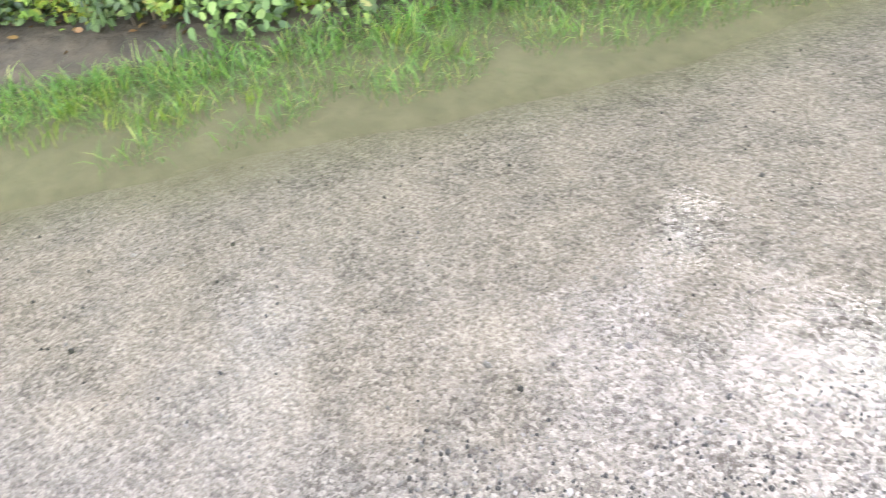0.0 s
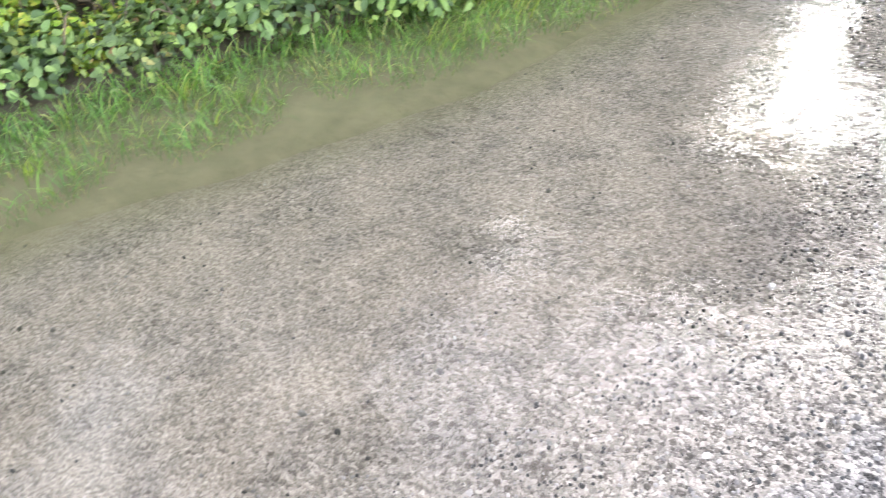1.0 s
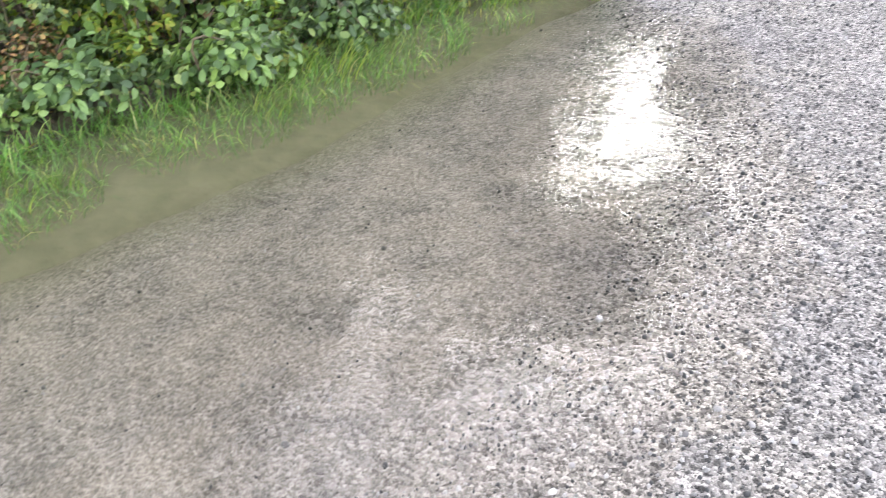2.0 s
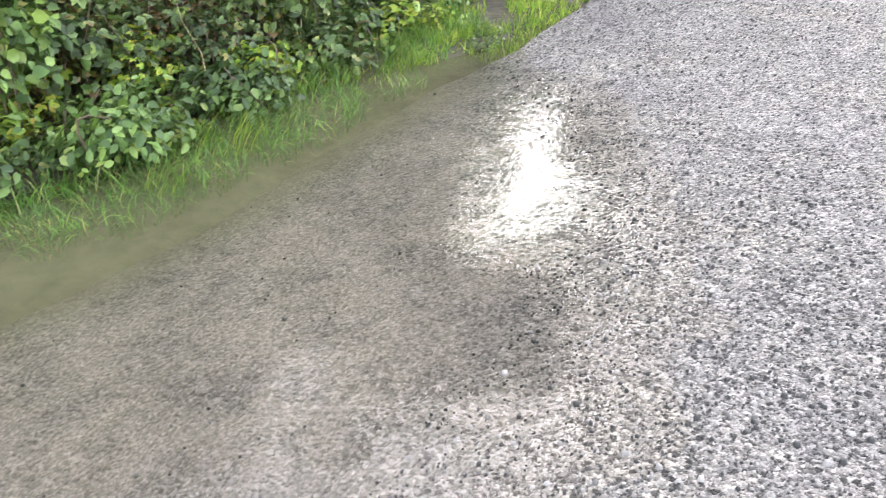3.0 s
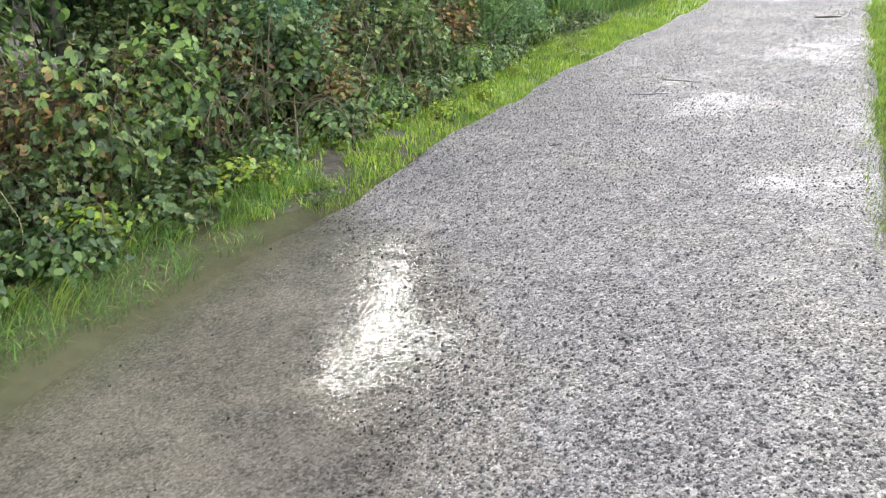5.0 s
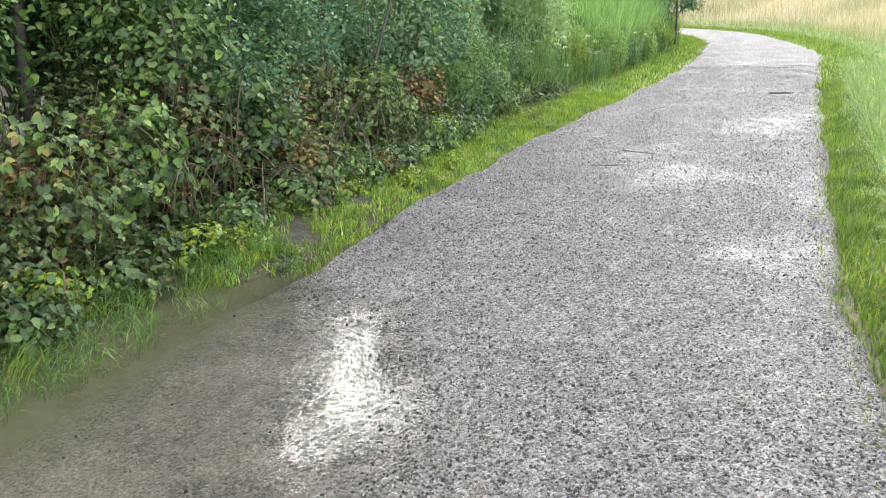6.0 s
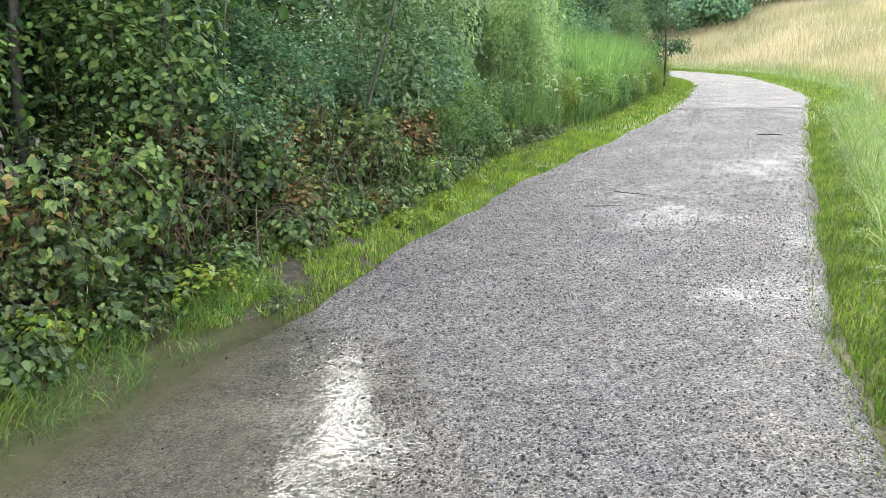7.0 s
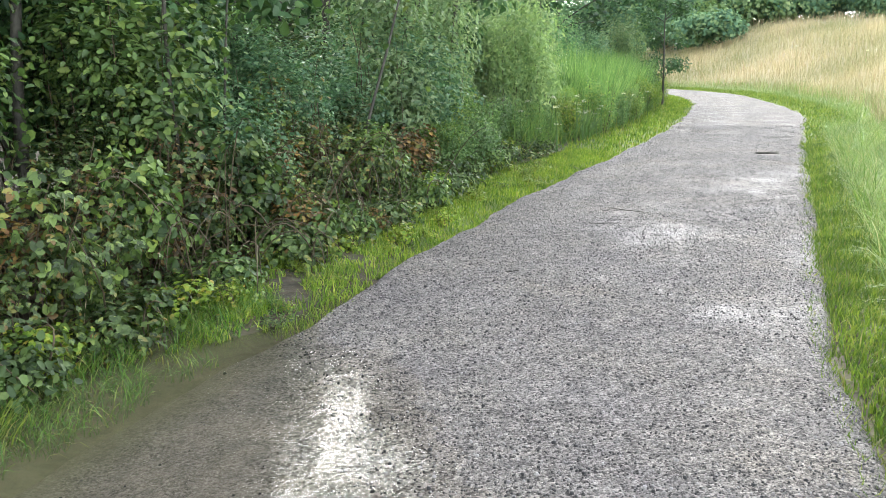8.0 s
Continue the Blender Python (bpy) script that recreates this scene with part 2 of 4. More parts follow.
silt = nt.nodes.new("ShaderNodeBsdfDiffuse")
silt.inputs[0].default_value = (0.14, 0.14, 0.075, 1)
murk = nt.nodes.new("ShaderNodeMixShader")
deep = nt.nodes.new("ShaderNodeAttribute")      # silt hangs thicker where the water is deeper
deep.attribute_name = "depth"
nt.links.new(deep.outputs["Fac"], murk.inputs[0])
top = nt.nodes.new("ShaderNodeMixShader")
nt.links.new(clear.outputs[0], murk.inputs[1])
nt.links.new(silt.outputs[0], murk.inputs[2])
nt.links.new(maths(nt, "MULTIPLY", fres.outputs[0], attribute(nt, "sheet")), top.inputs[0])   # the sheet breaks up between the chips at its rim
nt.links.new(murk.outputs[0], top.inputs[1])
nt.links.new(gloss.outputs[0], top.inputs[2])
nt.links.new(top.outputs[0], nt.nodes["Material Output"].inputs["Surface"])

# ---------------------------------------------------------------- plan of the path
LEFT = [(-9.5, -9.5), (-5.6, -4.0), (-3.9, -1.2), (-2.89, 0.37), (-2.3, 1.34), (-1.68, 2.47), (-1.2, 3.7), (-0.81, 4.62), (0.05, 6.86), (1.03, 9.27),
        (2.66, 12.84), (4.73, 17.7), (6.79, 23.4), (8.7, 29.8), (9.2, 36.0), (7.6, 42.5), (3.5, 49.0), (-6.0, 57.0), (-30.0, 66.0)]
RIGHT = [(-6.9, -11.0), (-2.9, -5.6), (-1.3, -2.8), (-0.3, -1.1), (0.45, 0.15), (1.15, 1.5), (1.62, 2.7), (2.2, 4.46), (3.18, 6.82), (4.17, 9.2),
         (5.64, 12.74), (7.6, 17.4), (9.55, 22.1), (11.3, 29.4), (12.2, 36.5), (10.4, 44.2), (5.6, 51.6), (-4.6, 59.8), (-29.0, 69.0)]


def smooth_line(points, n):
    """Catmull-Rom through the points; n samples for each span."""
    pts = np.array(points, float)
    ext = np.vstack([2 * pts[0] - pts[1], pts, 2 * pts[-1] - pts[-2]])
    out = []
    for i in range(1, len(ext) - 2):
        p0, p1, p2, p3 = ext[i - 1:i + 3]
        for t in np.linspace(0, 1, n, endpoint=False):
            out.append(0.5 * (2 * p1 + (p2 - p0) * t + (2 * p0 - 5 * p1 + 4 * p2 - p3) * t * t + (3 * p1 - p0 - 3 * p2 + p3) * t ** 3))
    out.append(ext[-2])
    return np.array(out)


LCURVE, RCURVE = smooth_line(LEFT, 24), smooth_line(RIGHT, 24)
LPLAN, RPLAN = LCURVE[::3].copy(), RCURVE[::3].copy()


def ragged(curve, seed):
    """The same line with an uneven edge."""
    d = np.gradient(curve, axis=0)
    nrm = np.stack([d[:, 1], -d[:, 0]], 1) / np.hypot(d[:, 0], d[:, 1])[:, None]
    a = np.concatenate([[0], np.cumsum(np.hypot(*np.diff(curve, axis=0).T))])
    w = 0.03 * np.sin(a * 2.3 + seed) + 0.014 * np.sin(a * 6.1 + 2 * seed) + 0.008 * np.sin(a * 13.7 + seed)
    return curve + nrm * w[:, None]


LCURVE, RCURVE = ragged(LCURVE, 1.0), ragged(RCURVE, 2.6)


def signed(curve, xy):
    """Distance of points from a line, positive on its right, and the place along it."""
    a, d = curve[:-1], np.diff(curve, axis=0)
    best, sign, along = np.full(len(xy), 1e9), np.ones(len(xy)), np.zeros(len(xy))
    for i in range(len(a)):
        rel = xy - a[i]
        t = np.clip(rel @ d[i] / (d[i] @ d[i]), 0, 1)
        off = rel - t[:, None] * d[i]
        dist = np.hypot(off[:, 0], off[:, 1])
        near = dist < best
        best = np.where(near, dist, best)
        cross = rel[:, 0] * d[i, 1] - rel[:, 1] * d[i, 0]
        sign = np.where(near, np.sign(cross), sign)
        along = np.where(near, i + t, along)
    return best * sign, along


def ss(a, b, x):
    t = np.clip((x - a) / (b - a), 0, 1)
    return t * t * (3 - 2 * t)


def rnoise(xy, scale, seed=0.0):
    """Soft value noise between -1 and 1."""
    return np.array([noise.noise((x * scale + seed, y * scale - seed, seed)) for x, y in xy])


def shore(y):
    """Width of the water on the path, from its left edge, by the plan's y."""
    return np.interp(y, [-3.0, -1.0, 0.5, 1.6, 2.4, 3.2, 3.7, 4.05, 4.6, 5.2, 6.5], [0.8, 1.7, 1.95, 1.92, 1.72, 1.34, 0.98, 0.6, 0.05, -0.5, -2.0])


def path_height(xy):
    s, _ = signed(LPLAN, xy)
    z = 0.024 * (s - shore(xy[:, 1]))
    z = np.where(z > 0, 0.05 * np.tanh(z / 0.05), z)
    return z


def path_wobble(xy):
    return 0.005 * rnoise(xy, 2.2, 3.0) + 0.003 * rnoise(xy, 5.0, 9.0)


def ground_height(xy, ls=None, rs=None):
    if ls is None:
        ls, rs = signed(LPLAN, xy)[0], signed(RPLAN, xy)[0]
    x, y = xy[:, 0], xy[:, 1]
    out = np.maximum(-ls, rs)                       # outside the path: positive
    wet = 1 - ss(3.7, 4.9, y)
    left = -ls
    # beyond the puddle a low verge; beside it a drowned dip that rises to the foot of the hedge
    dry = -0.02 + 0.07 * ss(0.0, 0.2, left)
    dip = -0.046 + 0.071 * ss(0.35, 0.95, left)
    zl = dry * (1 - wet) + dip * wet + 0.3 * ss(0.8, 3.0, left)
    zr = 0.02 + 0.05 * ss(0.0, 0.3, rs) + 4.8 * (1 - np.exp(-np.maximum(rs - 1.3, 0) / 10.5)) * ss(-6, 12, y) * (0.12 + 0.88 * ss(-2, 12.5, x - 0.18 * y))
    z = np.where(rs > 0, zr, zl)
    under = path_height(xy) - 0.05
    z = under + (z - under) * ss(-0.12, 0.05, out)
    lumps = 0.012 * np.sin(x * 5.1 + y * 3.3) * np.sin(y * 4.9 - x * 2.7) * ss(0.1, 0.4, out)
    rolls = 0.25 * np.sin(x * 0.21) * np.sin(y * 0.17 + 1) * ss(6, 20, out)
    return z + lumps + rolls


# ---------------------------------------------------------------- mesh helpers
def mesh_from(name, verts, faces, mat, smooth=False):
    """A mesh from arrays; faces is an (n, 3) or (n, 4) array."""
    me = bpy.data.meshes.new(name)
    verts, faces = np.asarray(verts, np.float32), np.asarray(faces, np.int32)
    k = faces.shape[1]
    me.vertices.add(len(verts))
    me.vertices.foreach_set("co", verts.ravel())
    me.loops.add(faces.size)
    me.loops.foreach_set("vertex_index", faces.ravel())
    me.polygons.add(len(faces))
    me.polygons.foreach_set("loop_start", np.arange(0, faces.size, k, dtype=np.int32))
    if smooth:
        me.polygons.foreach_set("use_smooth", np.ones(len(faces), bool))
    me.update(calc_edges=True)
    me.materials.append(mat)
    return me


def part(name, me, parent, label=""):
    ob = new(name, me)
    ob.parent = parent
    return tagged(ob, label) if label else ob


def thing(name, label, category, group="", kind="", at=(0, 0, 0)):
    ob = new(name)
    ob.empty_display_size = 0.1
    ob.location = at
    return tagged(ob, label, category, group, kind)


def unit(v):
    return v / (np.linalg.norm(v, axis=-1, keepdims=True) + 1e-9)


LEAF = np.array([(0, 0, 0), (0.30, 0.22, 0.07), (0.27, 0.66, 0.05), (0, 1.0, -0.1), (-0.27, 0.66, 0.05), (-0.30, 0.22, 0.07)])
LEAF_F = np.array([(0, 1, 2, 3), (0, 3, 4, 5)])
ROUND = np.array([(0, 0, 0), (0.38, 0.22, 0.08), (0.33, 0.62, 0.05), (0, 1.0, -0.14), (-0.33, 0.62, 0.05), (-0.38, 0.22, 0.08)])
NARROW = np.array([(0, 0, 0), (0.18, 0.35, 0.02), (0.0, 1.0, -0.1), (-0.18, 0.35, 0.02)])
_side = LEAF @ np.array([(0.6, -0.75, 0), (0.75, 0.6, 0), (0, 0, 1.0)]) * 0.85 + np.array([0, 0.05, 0])
TRIPLE = np.vstack([LEAF * 0.95 + np.array([0, 0.15, 0]), _side, _side * np.array([-1, 1, 1])])
TRIPLE_F = np.vstack([LEAF_F, LEAF_F + 6, LEAF_F + 12])
OVAL = np.array([(0, 0, 0), (0.31, 0.45, 0.09), (0.0, 1.0, -0.1), (-0.31, 0.45, 0.09)])
WIDE = np.array([(0, 0, 0), (0.45, 0.5, 0.1), (0.0, 1.0, -0.1), (-0.45, 0.5, 0.1)])
NARROW_F = np.array([(0, 1, 2, 3)])


def leaf_arrays(rng, pos, normal, size, shape=LEAF, faces=LEAF_F, droop=0.35):
    """Leaves set at pos, their upper side along normal, tips pointing outward and down."""
    n = len(pos)
    normal = unit(normal)
    tip = unit(rng.normal(size=(n, 3)) + np.array([0, 0, -droop]))
    tip = unit(tip - (tip * normal).sum(1, keepdims=True) * normal)
    side = np.cross(tip, normal)
    s = np.asarray(size).reshape(-1, 1, 1)
    v = shape[None] * s
    wide = rng.uniform(0.8, 1.15, (n, 1, 1))
    w = v[..., 0:1] * wide * side[:, None] + v[..., 1:2] * tip[:, None] + v[..., 2:3] * normal[:, None] * rng.uniform(0.3, 2.0, (n, 1, 1))
    w = w + pos[:, None]
    f = faces[None] + (np.arange(n) * len(shape))[:, None, None]
    return w.reshape(-1, 3), f.reshape(-1, faces.shape[1])


def joined(chunks):
    """Joins (verts, faces) pairs of one face size."""
    vs, fs, base = [], [], 0
    for v, f in chunks:
        vs.append(v)
        fs.append(f + base)
        base += len(v)
    return np.vstack(vs), np.vstack(fs)


def tube(points, radii, sides=6):
    pts = np.array(points, float)
    d = unit(np.gradient(pts, axis=0))
    ref = np.where(np.abs(d[:, 2:3]) > 0.9, np.array([[1.0, 0, 0]]), np.array([[0, 0, 1.0]]))
    a = unit(np.cross(d, ref))
    b = np.cross(d, a)
    ang = np.linspace(0, 2 * np.pi, sides, endpoint=False)
    ring = np.cos(ang)[None, :, None] * a[:, None] + np.sin(ang)[None, :, None] * b[:, None]
    v = (pts[:, None] + ring * np.asarray(radii).reshape(-1, 1, 1)).reshape(-1, 3)
    f = []
    for i in range(len(pts) - 1):
        for j in range(sides):
            k = (j + 1) % sides
            f.append((i * sides + j, i * sides + k, (i + 1) * sides + k, (i + 1) * sides + j))
    return v, np.array(f)


def blades(rng, pos, height, width, lean, curl=1.0, segs=3, heading=None):
    """Grass blades: ribbons that bend over as they rise."""
    n = len(pos)
    az = rng.uniform(0, 2 * np.pi, n) if heading is None else heading + rng.normal(0, 0.5, n)
    out = np.stack([np.cos(az), np.sin(az), 0 * az], 1)
    side = np.stack([-np.sin(az), np.cos(az), 0 * az], 1)
    tw = rng.uniform(-0.8, 0.8, n)[:, None]
    side = unit(side * np.cos(tw) + out * np.sin(tw))
    height, width, lean = (np.broadcast_to(np.asarray(q, float), (n,)) for q in (height, width, lean))
    t = np.linspace(0, 1, segs + 1)
    ang = lean[:, None] * (0.25 + curl * t[None])            # angle from upright along the blade
    dz, dr = np.cos(ang), np.sin(ang)
    step = height[:, None] / segs
    z = np.concatenate([np.zeros((n, 1)), np.cumsum(dz[:, :-1] * step, 1)], 1)
    r = np.concatenate([np.zeros((n, 1)), np.cumsum(dr[:, :-1] * step, 1)], 1)
    c = pos[:, None] + out[:, None] * r[..., None] + np.array([0, 0, 1.0]) * z[..., None]
    w = width[:, None] * np.array([1.0, 0.9, 0.65, 0.4, 0.2, 0.1])[: segs + 1] if segs < 6 else width[:, None] * (1 - t)
    w = w.copy()
    w[:, -1] = width * 0.08
    v = np.stack([c - side[:, None] * w[..., None] / 2, c + side[:, None] * w[..., None] / 2], 2).reshape(n, -1, 3)
    f = np.array([(2 * i, 2 * i + 1, 2 * i + 3, 2 * i + 2) for i in range(segs)])
    f = f[None] + (np.arange(n) * v.shape[1])[:, None, None]
    return v.reshape(-1, 3), f.reshape(-1, 4)


# ---------------------------------------------------------------- ground
def build_ground():
    k, n, m = 7.0, 270, 310
    gx = np.sinh(k * np.linspace(-1, 1, n)) / np.sinh(k) * 900 - 0.5
    gy = np.sinh(k * np.linspace(-1, 1, m)) / np.sinh(k) * 900 + 3.5
    X, Y = np.meshgrid(gx, gy)
    xy = np.stack([X.ravel(), Y.ravel()], 1)
    ls, rs = signed(LPLAN, xy)[0], signed(RPLAN, xy)[0]
    z = ground_height(xy, ls, rs)
    i = np.arange(n * m).reshape(m, n)
    f = np.stack([i[:-1, :-1], i[:-1, 1:], i[1:, 1:], i[1:, :-1]], -1).reshape(-1, 4)
    me = mesh_from("ground", np.column_stack([xy, z]), f, M_GROUND, True)
    at = me.color_attributes.new("meadow", "FLOAT_COLOR", "POINT")
    c = np.zeros((len(xy), 4), np.float32)
    c[:, 0] = ss(1.3, 2.8, rs)
    c[:, 1] = np.maximum(ss(0.0, 0.3, rs), ss(5.6, 7.2, xy[:, 1]) * (1 - ss(0.6, 1.2, -ls)))
    c[:, 2] = (1 - ss(3.7, 4.7, xy[:, 1])) * (1 - ss(0.3, 0.65, -ls)) * (rs < 0)      # drowned dip, silted over
    c[:, 3] = 1
    at.data.foreach_set("color", c.ravel())
    tagged(new("ground", me), "dark soil under the hedge with turf and hay meadow", "ground", kind="structure")


HOLLOWS = [(1.69, 4.67, 0.22, 0.20), (2.06, 4.52, 0.25, 0.35), (1.85, 6.85, 0.35, 0.50), (3.86, 9.88, 0.50, 1.10), (1.63, 6.74, 0.22, 0.30), (2.79, 6.04, 0.20, 0.70)]     # x, y, half width, half length


def film_at(xy):
    """How wet the gravel lies: most in a few shallow hollows, and farther on."""
    out = 0.06 * ss(9.0, 20.0, xy[:, 1])
    for x, y, a, b in HOLLOWS:
        out = np.maximum(out, 0.24 * np.exp(-((xy[:, 0] - x - 0.4 * (xy[:, 1] - y)) / a) ** 2 - ((xy[:, 1] - y) / b) ** 2))
    return out


def build_path():
    nu = 49
    rows = []
    for a, b in zip(LCURVE, RCURVE):
        t = np.linspace(0, 1, nu)[:, None]
        rows.append(a * (1 - t) + b * t)
    # finer rows where the path is near
    dense = []
    for i in range(len(rows) - 1):
        y = rows[i][nu // 2][1]
        m = 4 if -2 < y < 10 else 2
        for t in np.linspace(0, 1, m, endpoint=False):
            dense.append(rows[i] * (1 - t) + rows[i + 1] * t)
    P = np.array(dense)
    xy = P.reshape(-1, 2)
    z = path_height(xy)
    near = (xy[:, 1] > -3) & (xy[:, 1] < 16)
    wob = np.zeros(len(xy))
    wob[near] = path_wobble(xy[near])
    z = (z + wob).reshape(len(P), nu)
    z[:, 0] -= 0.05
    z[:, -1] -= 0.05
    n, m = z.shape
    i = np.arange(n * m).reshape(n, m)
    f = np.stack([i[:-1, :-1], i[:-1, 1:], i[1:, 1:], i[1:, :-1]], -1).reshape(-1, 4)
    me = mesh_from("path", np.column_stack([xy, z.ravel()]), f, M_PATH, True)
    me.attributes.new("film", "FLOAT", "POINT").data.foreach_set("value", film_at(xy).astype(np.float32))
    edge = signed(LPLAN, xy)[0] + 0.08 * rnoise(xy, 3.0, 1.0)
    me.attributes.new("mud", "FLOAT", "POINT").data.foreach_set("value", (0.75 * (1 - ss(-0.05, 0.33, edge)) * (1 - ss(3.4, 4.6, xy[:, 1]))).astype(np.float32))
    me.attributes.new("silt", "FLOAT", "POINT").data.foreach_set("value", (1 - ss(-0.022, 0.004, path_height(xy))).astype(np.float32))
    tagged(new("path", me), "wet grey gravel footpath winding between hedge and meadow", "path", kind="structure")


def build_puddle():
    line = LPLAN[(LPLAN[:, 1] > -3.0) & (LPLAN[:, 1] < 5.6)]
    d = unit(np.gradient(line, axis=0))
    nrm = np.stack([d[:, 1], -d[:, 0]], 1)
    w = 67
    s = np.linspace(-1.05, 2.3, w)
    q = line[:, None] + nrm[:, None] * s[None, :, None]
    verts = np.concatenate([q, np.zeros((*q.shape[:2], 1))], 2).reshape(-1, 3)
    n = len(line)
    i = np.arange(n * w).reshape(n, w)
    f = np.stack([i[:-1, :-1], i[:-1, 1:], i[1:, 1:], i[1:, :-1]], -1).reshape(-1, 4)
    me = mesh_from("puddle", verts, f, M_WATER, True)
    bank = -signed(LPLAN, verts[:, :2])[0]
    bank = bank + 0.09 * rnoise(verts[:, :2], 2.5, 6.0)
    bed = np.where(bank < 0, path_height(verts[:, :2]), np.minimum(ground_height(verts[:, :2]), -0.02))
    murk = 0.16 * np.clip(-bed / 0.045, 0, 1) + 0.27 * ss(-0.45, 0.2, bank)
    rim = 1 - ss(-0.013, 0.002, bed + 0.005 * rnoise(verts[:, :2], 7.0, 2.0))
    me.attributes.new("depth", "FLOAT", "POINT").data.foreach_set("value", murk.astype(np.float32))
    me.attributes.new("sheet", "FLOAT", "POINT").data.foreach_set("value", rim.astype(np.float32))
    ob = new("puddle", me)
    tagged(ob, "shallow murky rain puddle over gravel and drowned grass", "puddle", kind="structure")


build_ground()
build_path()
build_puddle()

# ---------------------------------------------------------------- shrubs and trees
def lobed(rng, n, size, lobes, spread, hollow=0.45):
    """Leaf places and outward directions in a crown of several uneven lobes."""
    size = np.array(size, float)
    c = unit(rng.normal(size=(lobes, 3))) * rng.uniform(0.2, 1, (lobes, 1)) ** 0.5 * spread
    rad = rng.uniform(0.32, 0.62, lobes)
    which = rng.integers(0, lobes, n)
    u = unit(rng.normal(size=(n, 3)))
    r = (hollow + (1 - hollow) * rng.random(n) ** 0.6) * rad[which]
    p = c[which] + u * r[:, None]
    out = unit(0.6 * u + 0.6 * p)
    return p * size, out


def shrub(name, seed, size, count, leaf, mat, label, shape=LEAF, faces=LEAF_F, lobes=12, up=0.8, category="bush", bark=CANE, group="", stems=5):
    """A shrub standing at the origin: stems and a crown of leaves. size: half widths and half height."""
    rng = np.random.default_rng(seed)
    ob = thing(name, label, category, group)
    sx, sy, sz = size
    p, out = lobed(rng, count, (sx, sy, sz), lobes, 0.62)
    p[:, 2] += sz * 0.95
    keep = p[:, 2] > 0.02
    p, out = p[keep], out[keep]
    nrm = out * 0.65 + np.array([0, 0, up]) + rng.normal(0, 0.45, p.shape)
    v, f = leaf_arrays(rng, p, nrm, leaf * rng.uniform(0.6, 1.3, len(p)), shape, faces)
    part("foliage", mesh_from("foliage", v, f, mat), ob)
    for k in range(stems):
        a = rng.uniform(0, 2 * np.pi)
        top = np.array([math.cos(a) * sx * rng.uniform(0.2, 0.7), math.sin(a) * sy * rng.uniform(0.2, 0.7), sz * rng.uniform(1.0, 1.8)])
        foot = np.array([math.cos(a) * sx * 0.2, math.sin(a) * sy * 0.2, -0.1])
        mid = (foot + top) / 2 + rng.normal(0, 0.16, 3)
        t = np.linspace(0, 1, 7)[:, None]
        pts = (1 - t) ** 2 * foot + 2 * t * (1 - t) * mid + t * t * top
        v, f = tube(pts, np.linspace(0.008, 0.003, 7), 5)
        part("stem", mesh_from("stem", v, f, bark, True), ob)
    return ob


def set_on(ob, x, y, turn, scale=1.0, tall=1.0, first=False, sink=0.05):
    z = float(ground_height(np.array([[x, y]]))[0]) - sink
    m = Matrix.Translation((x, y, z)) @ Euler((0, 0, turn)).to_matrix().to_4x4() @ Matrix.Diagonal((scale, scale, scale * tall, 1))
    if first:
        ob.matrix_basis = m
        return ob
    return copy_thing(ob, m)


FOOT = smooth_line([(-8.5, -5.0), (-6.0, -1.6), (-4.09, 0.82), (-3.49, 1.35), (-2.74, 2.25), (-2.35, 2.75), (-1.95, 3.35), (-1.71, 3.95), (-1.48, 4.6), (-1.3, 5.2), (-1.02, 5.6), (-0.72, 6.3),
                    (-0.42, 7.2), (-0.12, 8.05), (0.52, 10.4), (1.8, 13.4), (4.1, 19.2), (7.0, 27.0), (8.2, 30.5)], 40)
FOOT_S = np.concatenate([[0], np.cumsum(np.hypot(*np.diff(FOOT, axis=0).T))])


def along_foot(s, back):
    """A place s metres along the hedge's foot, back metres into the hedge."""
    x, y = np.interp(s, FOOT_S, FOOT[:, 0]), np.interp(s, FOOT_S, FOOT[:, 1])
    x2, y2 = np.interp(s + 0.4, FOOT_S, FOOT[:, 0]), np.interp(s + 0.4, FOOT_S, FOOT[:, 1])
    d = np.array([x2 - x, y2 - y]) / max(1e-6, math.hypot(x2 - x, y2 - y))
    return x - d[1] * back, y + d[0] * back


def foot_s(y):
    return float(np.interp(y, FOOT[:, 1], FOOT_S))


rng = np.random.default_rng(7)
used = set()


def plant(ob, x, y, turn, scale=1.0, tall=1.0):
    first = ob.name not in used
    used.add(ob.name)
    return set_on(ob, x, y, turn, scale, tall, first)


BRAMBLES = [shrub("bramble_bush", 20 + k, (0.55, 0.5, 0.45), 520, 0.053, G_BRAMBLE, "bramble bush with dull green and reddish leaves at the hedge foot", shape=TRIPLE, faces=TRIPLE_F, lobes=12, up=0.6, stems=8) for k in range(3)]
TALLS = [shrub("tall_bramble", 25 + k, (0.6, 0.55, 0.85), 980, 0.046, G_BRAMBLE, "tall arching bramble with dull green leaves", shape=TRIPLE, faces=TRIPLE_F, lobes=16, up=0.6, stems=5) for k in range(3)]
HAZELS = [shrub("hazel_bush", 30 + k, (0.6, 0.55, 0.6), 900, 0.08, G_HAZEL, "leafy bush with broad fresh green leaves", shape=ROUND, lobes=13, stems=7) for k in range(3)]
HIGHS = [shrub("tall_hazel", 35 + k, (0.65, 0.6, 1.0), 2100, 0.063, G_HAZEL, "tall leafy hazel with broad green leaves", shape=LEAF, lobes=18, stems=4) for k in range(3)]
